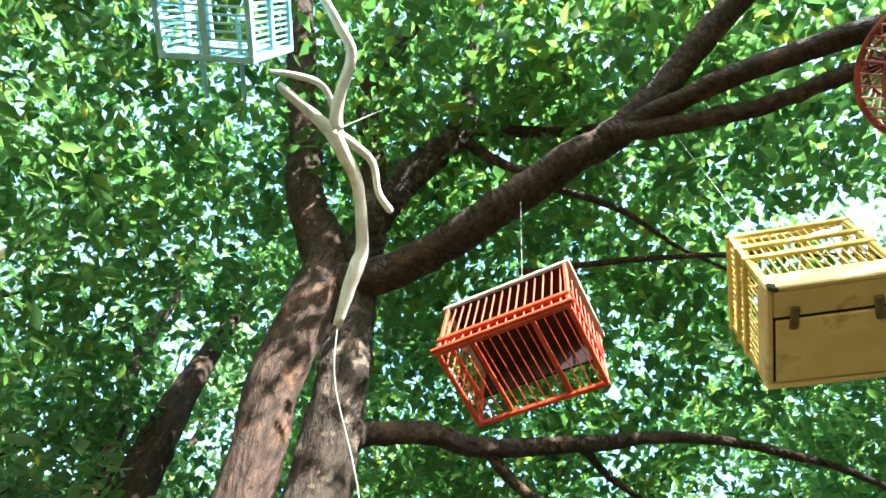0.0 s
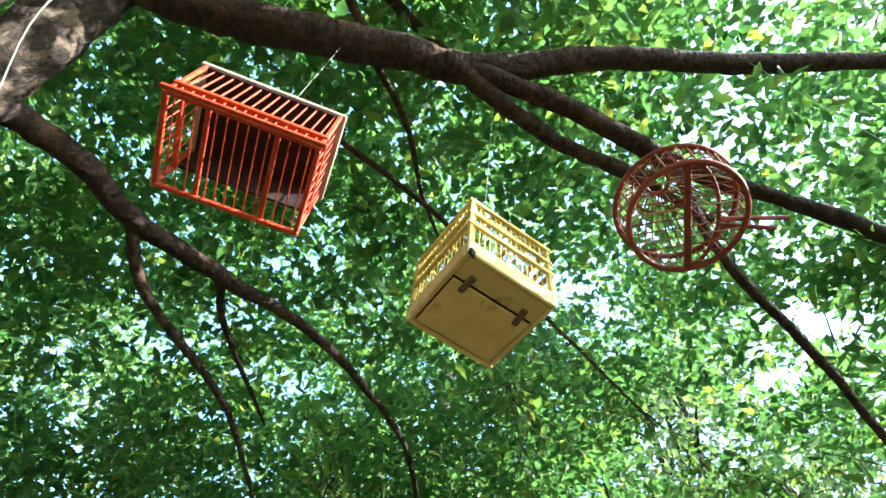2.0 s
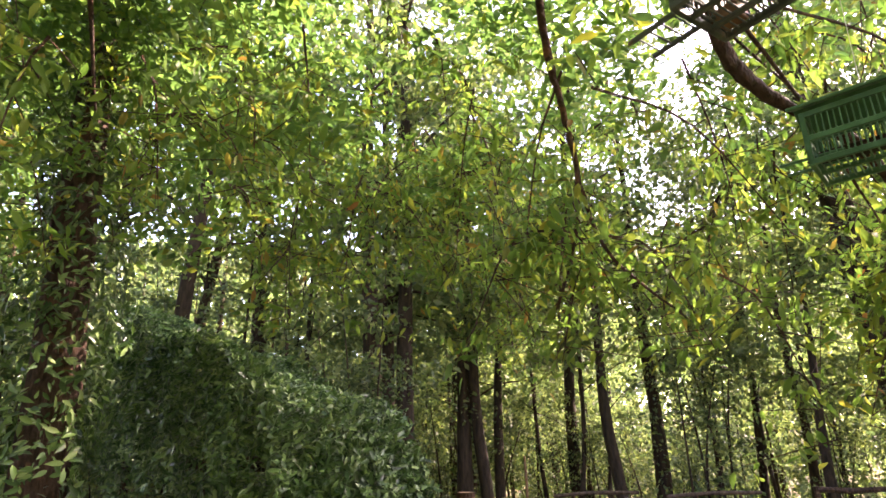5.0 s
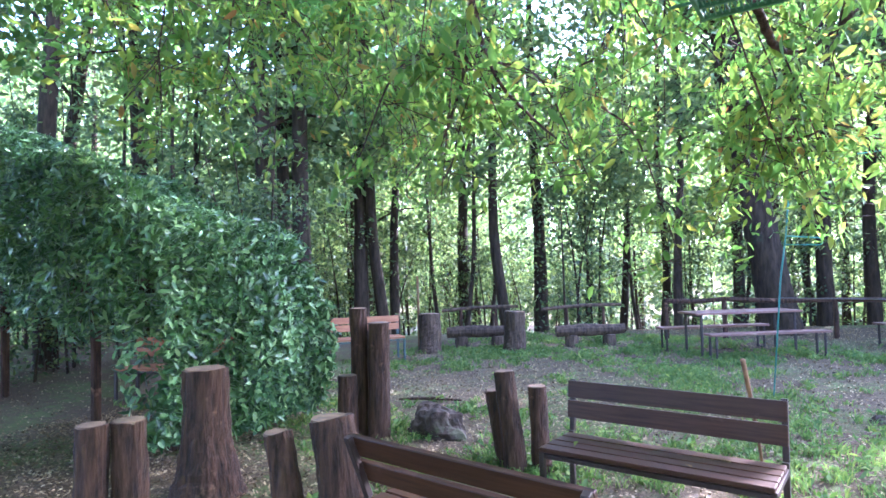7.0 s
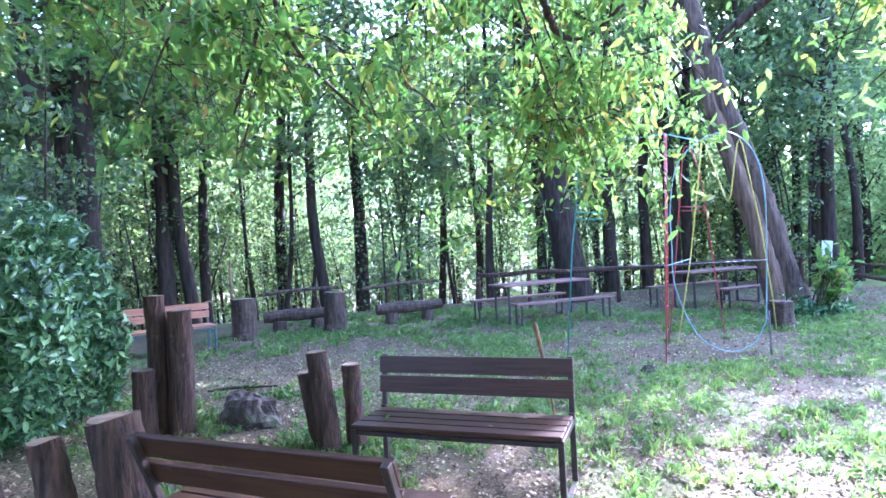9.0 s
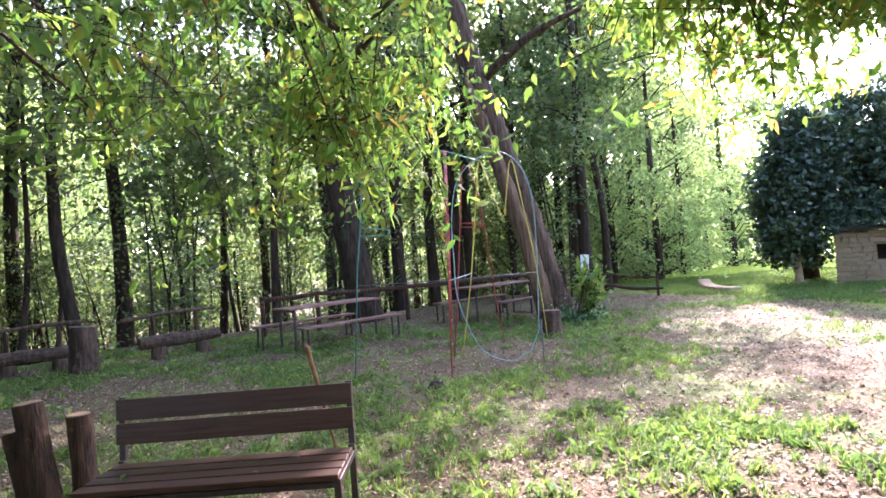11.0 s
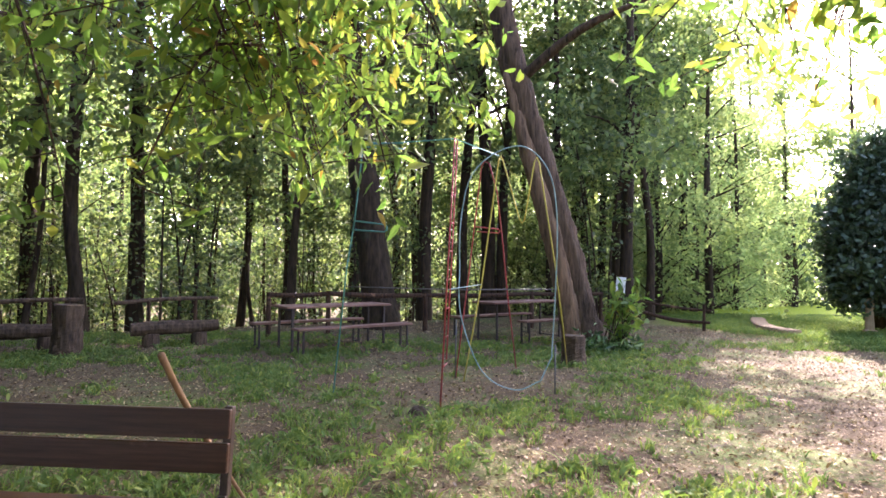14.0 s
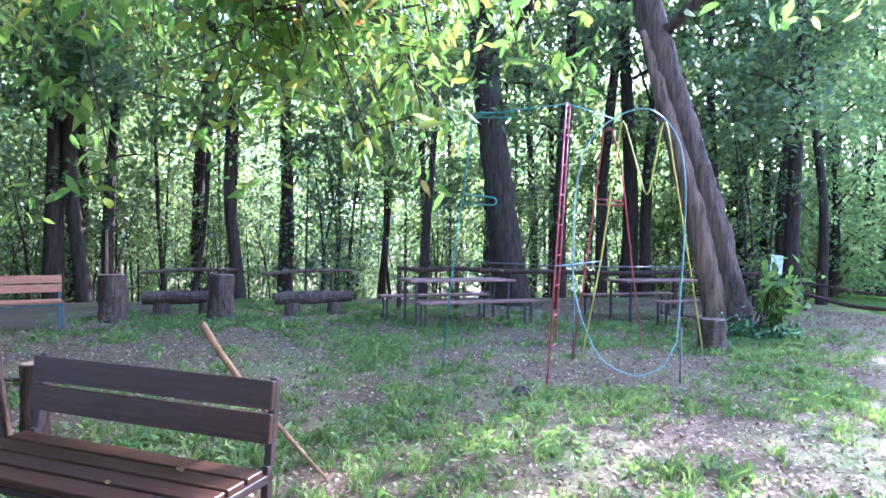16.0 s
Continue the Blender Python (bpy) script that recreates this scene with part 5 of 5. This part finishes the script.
def yellow_cage():
    """Cage with a deep wooden tray below and a barred body that steps in to a small lantern top."""
    S = 0.30
    c = thing("yellow_bird_cage", "yellow wooden bird cage with a hinged tray bottom", "bird cage", "bird cages", at=pose(-0.887, -0.514, 2.94, 1.5, -1.0, 111))
    h = S / 2
    # tray: four worn side boards, one with a broken corner, and a bottom of two boards
    for s in (-1, 1):
        part("tray_side", box((S, 0.016, 0.060), pose(0, s * (h - 0.008), 0.03), 0.004), YELLOW_BOARD, c)
        part("tray_side", box((0.016, S - 0.036, 0.060), pose(s * (h - 0.008), 0, 0.03), 0.004), YELLOW_BOARD, c)
    part("bottom_strip", box((S - 0.034, 0.070, 0.008), pose(0, -h + 0.052, 0.006), 0.002), YELLOW_BOARD, c)
    base = part("bottom_board", box((S - 0.043, S - 0.118, 0.009), pose(0, 0.036, 0.003, 0.6), 0.002), YELLOW_BOARD, c, "faded bottom door board")
    # added dark sheet: makes the gaps round the bottom boards look shaded
    part("tray_floor", box((S - 0.034, S - 0.034, 0.004), pose(0, 0, 0.0145), 0), SHADOW_HOLE, c, "dark sheet standing in for shade in the open seams")
    for s, turn in ((-1, 4), (1, -7)):
        part("hinge", box((0.019, 0.062, 0.010), pose(s * S * 0.30, -h + 0.088, -0.005, 0, 0, turn), 0.003), LOG_END, base, "wooden hinge")
    part("corner_chip", box((0.026, 0.012, 0.022), pose(-h + 0.016, -h + 0.004, 0.006, 12, 0, 20), 0.004), SHADOW_HOLE, c, "dark broken corner")
    z0, zt = 0.060, 0.285
    for k in (-1, 1):
        for s in (-1, 1):
            part("corner_post", box((0.014, 0.014, zt - z0), pose(s * (h - 0.008), k * (h - 0.008), (z0 + zt) / 2), 0.002), YELLOW, c)
        for z in (0.155, 0.215, zt):
            part("rail", box((S + 0.008, 0.012, 0.016), pose(0, k * (h - 0.004), z), 0.002), YELLOW, c)
            part("rail", box((0.012, S - 0.02, 0.016), pose(k * (h - 0.004), 0, z), 0.002), YELLOW, c)
        for i in range(15):
            x = -h + 0.02 + i * (S - 0.04) / 14
            part("bar", rod((x, k * (h - 0.008), z0), (x + 0.002, k * (h - 0.008), zt), 0.0024), YELLOW, c)
            part("bar", rod((k * (h - 0.008), x, z0), (k * (h - 0.008), x - 0.002, zt), 0.0024), YELLOW, c)
        part("top_rail", box((0.17, 0.013, 0.014), pose(0, k * 0.08, 0.375), 0.002), YELLOW, c)
        part("top_rail", box((0.013, 0.147, 0.014), pose(k * 0.08, 0, 0.375), 0.002), YELLOW, c)
        for s in (-1, 1):
            part("hip_rail", tube([(s * (h - 0.01), k * (h - 0.01), zt), (s * 0.08, k * 0.08, 0.372)], 0.006, 6), YELLOW, c)
        for i in range(9):
            x = -1 + i / 4
            part("roof_bar", rod((x * (h - 0.015), k * (h - 0.01), zt), (x * 0.075, k * 0.08, 0.375), 0.0024), YELLOW, c)
            part("roof_bar", rod((k * (h - 0.01), x * (h - 0.015), zt), (k * 0.08, x * 0.075, 0.375), 0.0024), YELLOW, c)
    for i in range(7):
        x = -0.066 + i * 0.022
        part("roof_bar", rod((x, -0.08, 0.377), (x, 0.08, 0.377), 0.0022), YELLOW, c)
    return c


yellow_cage()
hang("hanging_cord", "thin pale cord holding the yellow cage", (-0.80, -0.50, 4.72), (-0.887, -0.514, 3.32))


def round_cage():
    """Drum cage of stout cane hoops, bars drawn up to a crown, and a cross bar below."""
    c = thing("round_bird_cage", "rusty red round cane bird cage hung at a tilt", "bird cage", "bird cages", at=pose(-0.60, 0.065, 3.30, 4, -3, -25))
    R = 0.182

    def ring(r, z, t, off=0.0):
        part("hoop", tube([(r * math.cos(a) + off, r * math.sin(a), z) for a in np.linspace(0, 2 * math.pi, 40, endpoint=False)], t, 8, closed=True), RUST, c, smooth=True)
    ring(R, 0, 0.0095)
    ring(R * 1.07, 0.115, 0.0095)
    ring(R * 0.55, 0.27, 0.006)
    ring(R * 0.22, 0.31, 0.006)
    part("cross_bar", box((2 * R, 0.022, 0.014), pose(0, 0, 0.0), 0.004), RUST, c)
    part("inner_hoop", tube([(R * math.cos(a), R * math.sin(a) * 0.55, 0.014) for a in np.linspace(0, math.pi, 18)], 0.007, 7), RUST, c, smooth=True)
    for i in range(38):
        a = 2 * math.pi * i / 38
        ca, sa = math.cos(a), math.sin(a)
        part("bar", tube([(R * ca, R * sa, 0), (R * 1.07 * ca, R * 1.07 * sa, 0.115), (R * 0.9 * ca, R * 0.9 * sa, 0.20), (R * 0.55 * ca, R * 0.55 * sa, 0.27), (R * 0.22 * ca, R * 0.22 * sa, 0.31)], 0.0030, 5), CANE if i % 4 == 0 else RUST, c)
    for i in range(11):
        x = -0.16 + 0.032 * i
        y = math.sqrt(max(R * R - x * x, 0.001))
        part("floor_bar", rod((x, -y, 0.004), (x, y, 0.004), 0.0026), CANE if i % 3 == 0 else RUST, c)
    for x0, x1, far in ((-0.03, -0.07, 1.75), (-0.05, -0.10, 1.55)):
        part("perch", rod((x0, R * 0.55, 0.02), (x1, R * far, 0.03), 0.008), RUST, c)
    return c


round_cage()
hang("hanging_cord", "thin pale cord holding the round cage", (-0.80, 0.40, 4.42), (-0.66, 0.08, 3.60))


def long_cage(name, label, at, L, W, H, paint, roof_paint, gable):
    c = thing(name, label, "bird cage", "bird cages", at=at)
    h, w = L / 2, W / 2
    for s in (-1, 1):
        for k in (-1, 1):
            part("corner_post", box((0.018, 0.018, H), pose(s * (h - 0.009), k * (w - 0.009), H / 2), 0.002), paint, c)
        for z in (0.012, H * 0.5, H - 0.01):
            part("rail", box((L, 0.014, 0.02), pose(0, s * (w - 0.007), z), 0.002), paint, c)
            part("rail", box((0.014, W - 0.03, 0.02), pose(s * (h - 0.007), 0, z), 0.002), paint, c)
        n = 18
        for i in range(n):
            x = -h + 0.03 + i * (L - 0.06) / (n - 1)
            part("bar", rod((x, s * (w - 0.008), 0.02), (x, s * (w - 0.008), H), 0.003), paint, c)
        for i in range(9):
            y = -w + 0.03 + i * (W - 0.06) / 8
            part("end_bar", rod((s * (h - 0.008), y, 0.02), (s * (h - 0.008), y, H), 0.003), paint, c)
    for i in range(14):
        x = -h + 0.03 + i * (L - 0.06) / 13
        part("floor_bar", rod((x, -w, 0.012), (x, w, 0.012), 0.003), paint, c)
    part("mid_rail", box((L, 0.016, 0.016), pose(0, 0.0, 0.012), 0.002), paint, c)
    if roof_paint:
        part("floor_tray", box((L * 0.96, W * 0.5, 0.012), pose(0, w * 0.5, H * 0.42), 0.002), SHADOW_HOLE, c)
    if gable:
        for s in (-1, 1):
            part("roof_board", box((L + 0.06, W * 0.66, 0.012), pose(0, s * W * 0.28, H + 0.05, -s * 24), 0.003), roof_paint, c, "green roof board")
    elif roof_paint:
        part("roof_board", box((L + 0.02, W + 0.02, 0.04), pose(0, 0, H + 0.02), 0.004), roof_paint, c, "green roof board")
    for y in (-0.04, 0.06):
        part("perch", rod((-h - 0.10, y, 0.06), (-h + 0.1, y, 0.06), 0.006), paint, c)
    return c


def dark_cage():
    """Long barred cage under a rounded roof of painted tin, with rusty bars, a seed box and a landing ladder."""
    L, W, H = 0.37, 0.25, 0.23
    c = thing("dark_bird_cage", "dark grey-green long bird cage with a rounded green roof", "bird cage", "bird cages", at=pose(-0.29, 0.75, 2.71, 0, 0, -10))
    h, w = L / 2, W / 2
    for s in (-1, 1):
        for k in (-1, 1):
            part("corner_post", box((0.018, 0.018, H), pose(s * (h - 0.009), k * (w - 0.009), H / 2), 0.002), GREY_PAINT, c)
        for z in (0.012, H * 0.42, H - 0.01):
            part("rail", box((L, 0.016, 0.022), pose(0, s * (w - 0.006), z), 0.002), GREY_PAINT, c)
            part("rail", box((0.016, W - 0.03, 0.022), pose(s * (h - 0.006), 0, z), 0.002), GREY_PAINT, c)
        for i in range(17):
            x = -h + 0.025 + i * (L - 0.05) / 16
            part("bar", rod((x, s * (w - 0.008), 0.02), (x, s * (w - 0.008), H), 0.0032), GREY_PAINT, c)
        for i in range(9):
            y = -w + 0.03 + i * (W - 0.06) / 8
            part("end_bar", rod((s * (h - 0.008), y, 0.02), (s * (h - 0.008), y, H), 0.003), GREY_PAINT, c)
    for y in (-0.045, 0.045):
        part("floor_rail", box((L, 0.016, 0.014), pose(0, y, 0.008), 0.002), GREY_PAINT, c)
    for i in range(15):
        x = -h + 0.03 + i * (L - 0.06) / 14
        part("floor_bar", rod((x, -w, 0.014), (x, w, 0.014), 0.003), GREY_PAINT, c)
    # slatted lining behind the near bars, rusty orange
    for i in range(11):
        part("lining_slat", box((0.018, 0.006, H * 0.5), pose(-h + 0.05 + i * (L - 0.1) / 10, -w + 0.03, H * 0.72), 0.002), RUST, c, "rusty orange slat")
    part("seed_box", box((0.07, 0.06, 0.045), pose(-h + 0.05, w - 0.04, 0.045), 0.004), LOG_END, c, "small brown wooden seed box")
    arc = [(-(w + 0.03) * math.cos(a), H + 0.085 * math.sin(a)) for a in np.linspace(0, math.pi, 13)]
    bm = bmesh.new()
    rows = [[bm.verts.new((s * (h + 0.015), y, z)) for y, z in arc] for s in (-1, 1)]
    inner = [[bm.verts.new((s * (h + 0.015), y * 0.97, z - 0.006)) for y, z in arc] for s in (-1, 1)]
    for i in range(12):
        bm.faces.new((rows[0][i], rows[1][i], rows[1][i + 1], rows[0][i + 1]))
        bm.faces.new((inner[0][i + 1], inner[1][i + 1], inner[1][i], inner[0][i]))
        for k in (0, 1):
            bm.faces.new((rows[k][i], rows[k][i + 1], inner[k][i + 1], inner[k][i]))
    for e in (0, 12):
        bm.faces.new((rows[0][e], inner[0][e], inner[1][e], rows[1][e]))
    part("roof", bm, GREEN_PAINT, c, "rounded green tin roof", smooth=False)
    for s in (-1, 1):
        bm = bmesh.new()
        flat = [bm.verts.new((s * (h + 0.004), y * 0.96, z - 0.006)) for y, z in arc]
        bm.faces.new(flat)
        bmesh.ops.solidify(bm, geom=bm.faces[:], thickness=0.006)
        part("gable", bm, GREY_PAINT, c)
    for y in (-0.07, 0.04):
        part("perch", box((0.21, 0.014, 0.014), pose(-h - 0.075, y, 0.035), 0.003), GREY_PAINT, c)
    for i in range(4):
        part("ladder_bar", rod((-h - 0.15 + i * 0.04, -0.07, 0.035), (-h - 0.15 + i * 0.04, 0.04, 0.035), 0.003), GREY_PAINT, c)


dark_cage()
hang("hanging_cord", "thin pale cord holding the dark cage", (-0.33, 0.80, 5.08), (-0.29, 0.775, 3.015))
long_cage("green_bird_cage", "green wooden bird cage with a pitched roof", pose(-0.27, 1.60, 2.50, 0, 0, 4), 0.36, 0.24, 0.20, GREEN_PAINT, GREEN_PAINT, True)
hang("hanging_cord", "thin pale cord holding the green cage", (-0.20, 1.6, 5.1), (-0.27, 1.62, 2.74))


def blue_cage():
    c = long_cage("blue_bird_cage", "pale blue wooden bird cage with slatted panels", pose(0.565, -1.335, 3.0, 0, 0, 37), 0.30, 0.237, 0.26, BLUE_PAINT, None, False)


blue_cage()
hang("hanging_cord", "thin pale cord holding the blue cage", (0.565, -1.335, 6.5), (0.565, -1.335, 3.28))

# bleached branch hanging like an antler
ant = thing("bleached_branch", "bleached forked branch hung like an antler", "branch")
part("beam", limb([(-0.34, -1.71, 3.16, 0.014), (-0.27, -1.63, 3.23, 0.022), (-0.23, -1.58, 3.27, 0.024), (-0.19, -1.54, 3.30, 0.020), (-0.04, -1.46, 3.36, 0.019), (0.07, -1.44, 3.38, 0.024), (0.14, -1.43, 3.39, 0.030)], 5, 10, None, 0.08, 1), PALE_WOOD, ant, smooth=True)
part("tine", limb([(0.13, -1.43, 3.39, 0.026), (0.23, -1.45, 3.38, 0.017), (0.32, -1.47, 3.37, 0.015), (0.345, -1.47, 3.365, 0.008)], 5, 9, None, 0.08, 2), PALE_WOOD, ant, smooth=True)
part("tine", limb([(0.14, -1.42, 3.39, 0.024), (0.20, -1.37, 3.41, 0.018), (0.29, -1.26, 3.45, 0.017), (0.37, -1.24, 3.445, 0.015), (0.46, -1.23, 3.44, 0.013), (0.56, -1.24, 3.44, 0.010)], 5, 9, None, 0.08, 3), PALE_WOOD, ant, smooth=True)
part("tine", limb([(0.12, -1.42, 3.39, 0.016), (0.06, -1.40, 3.40, 0.014), (-0.01, -1.39, 3.40, 0.012), (-0.09, -1.42, 3.37, 0.011), (-0.15, -1.42, 3.36, 0.012), (-0.165, -1.42, 3.36, 0.007)], 5, 9, None, 0.08, 4), PALE_WOOD, ant, smooth=True)
part("tine", limb([(0.15, -1.42, 3.40, 0.011), (0.20, -1.395, 3.42, 0.011), (0.27, -1.385, 3.425, 0.011), (0.33, -1.42, 3.40, 0.011), (0.39, -1.475, 3.37, 0.006)], 5, 8, None, 0.08, 5), PALE_WOOD, ant, smooth=True)
part("cord", tube([(0.14, -1.43, 3.41), (0.02, -1.7, 5.15)], 0.002, 5), STRING, ant)
cord = thing("loose_cord", "pale cord hanging slack from the bleached branch", "cord")
part("cord", limb([(-0.34, -1.71, 3.16, 0.001), (-0.42, -1.70, 2.95, 0.001), (-0.62, -1.66, 2.65, 0.001), (-0.9, -1.7, 2.2, 0.001), (-1.2, -2.0, 1.6, 0.001), (-1.45, -2.55, 1.2, 0.001)], 6, 5, None, 0), STRING, cord)


# ---- grass, weeds and litter ----
def ground_cover():
    rng = np.random.default_rng(15)
    def growth(px, py):
        """Where grass takes: patches, thinning out on the trodden way to the lawn."""
        trodden = max(0.0, min(1.0, (px - 1.5 - 0.22 * (py - 3)) * 0.7)) * (1 if py < 12 else 0)
        bare = math.exp(-((px - 0.3) ** 2 / 1.6 + (py - 8.2) ** 2 / 1.2)) + math.exp(-((px + 5.0) ** 2 / 3 + (py - 6.2) ** 2 / 3))
        return 0.55 * noise.noise((px * 0.6, py * 0.6, 7)) + 0.55 * noise.noise((px * 1.7, py * 1.7, 9)) + 0.5 * noise.noise((px * 5, py * 5, 2)) + 0.12 - 0.5 * trodden - 0.5 * bare - (1.0 if px < -3.2 and py < 2.8 else 0.0)
    n = 80000
    x, y = rng.uniform(-8, 8, n), rng.uniform(1.5, 13, n)
    keep = [i for i in range(n) if fall(x[i], y[i]) < 0.5 and growth(x[i], y[i]) > -0.06 + 0.9 * rng.random()]
    x, y = x[keep], y[keep]
    base = np.stack([x, y, np.array([ground_height(a, b) for a, b in zip(x, y)])], 1)
    # the mown lawn by the hut
    lx, ly = rng.uniform(5.5, 13, 26000), rng.uniform(9.5, 21, 26000)
    on = np.array([lawn_share(a, b) > 0.25 + 0.5 * rng.random() for a, b in zip(lx, ly)])
    lawn = np.stack([lx, ly, np.array([ground_height(a, b) for a, b in zip(lx, ly)])], 1)[on]
    base = np.concatenate([base, lawn])
    # tufts of five to nine arching blades, each blade bent once
    reps = rng.integers(5, 10, len(base))
    pts = np.repeat(base, reps, 0)
    k = len(pts)
    pts[:, :2] += rng.normal(size=(k, 2)) * 0.02
    tall = np.repeat(rng.uniform(0.5, 1.4, len(base)), reps)
    a, h = rng.uniform(0, 6.28, k), rng.uniform(0.03, 0.085, k) * tall
    w = rng.uniform(0.003, 0.0075, k)
    lean = rng.normal(size=(k, 2)) * h[:, None] * 0.8
    side = np.stack([np.cos(a) * w, np.sin(a) * w, 0 * a], 1)
    v = np.empty((k, 5, 3))
    mid = pts + np.stack([lean[:, 0] * 0.35, lean[:, 1] * 0.35, h * 0.7], 1)
    foot = pts - (0, 0, 0.004)
    v[:, 0], v[:, 1] = foot + side * 0.7, foot - side * 0.7
    v[:, 2], v[:, 3] = mid - side, mid + side
    v[:, 4] = pts + np.stack([lean[:, 0], lean[:, 1], h], 1)
    quads = np.arange(k)[:, None] * 5
    faces = (quads + [0, 1, 2, 3]).tolist() + (quads + [3, 2, 4]).tolist()
    me = bpy.data.meshes.new("grass")
    me.from_pydata(v.reshape(-1, 3).tolist(), [], faces)
    me.materials.append(GRASS)
    tagged(new("grass", me), "thin trampled grass growing in patches", "grass", kind="stuff")
    # broad-leaved weeds
    m = 9000
    cx, cy = rng.uniform(-7, 8, m), rng.uniform(1.2, 12, m)
    ok = np.array([fall(a, b) < 0 and growth(a, b) > 0.05 + 0.45 * rng.random() for a, b in zip(cx, cy)])
    c = np.stack([cx, cy, 0 * cx + 0.035], 1)[ok]
    leaves = np.repeat(c, 8, 0) + rng.normal(size=(len(c) * 8, 3)) * (0.045, 0.045, 0.02)
    leaves[:, 2] = np.maximum(leaves[:, 2], 0.015)
    tagged(new("weeds", leaf_mesh("weeds", leaves, 0.07, GRASS, rng, 0.5, "leaf", 0.5)), "low broad-leaved weeds among the grass", "weeds", kind="stuff")
    m = 185000
    c = np.stack([rng.uniform(-7.5, 7.5, m), rng.uniform(0.9, 4.06, m) ** 2, np.zeros(m)], 1)
    # thicker drifts under the arbour and along the wood
    side = np.arange(m) < m // 8
    c[side, 0] -= 5.0 * (c[side, 1] < 7)
    c[:, 1] += rng.normal(0, 0.5, m)
    c = c[[fall(a, b) < 3 for a, b, _ in c]]
    c[:, 2] = [ground_height(a, b) + 0.012 for a, b, _ in c]
    tagged(new("leaf_litter", leaf_mesh("leaf_litter", c, 0.027, LITTER, rng, 1.3, "diamond", 0.75)), "dry fallen leaves scattered on bare earth", "leaves", kind="stuff")


ground_cover()
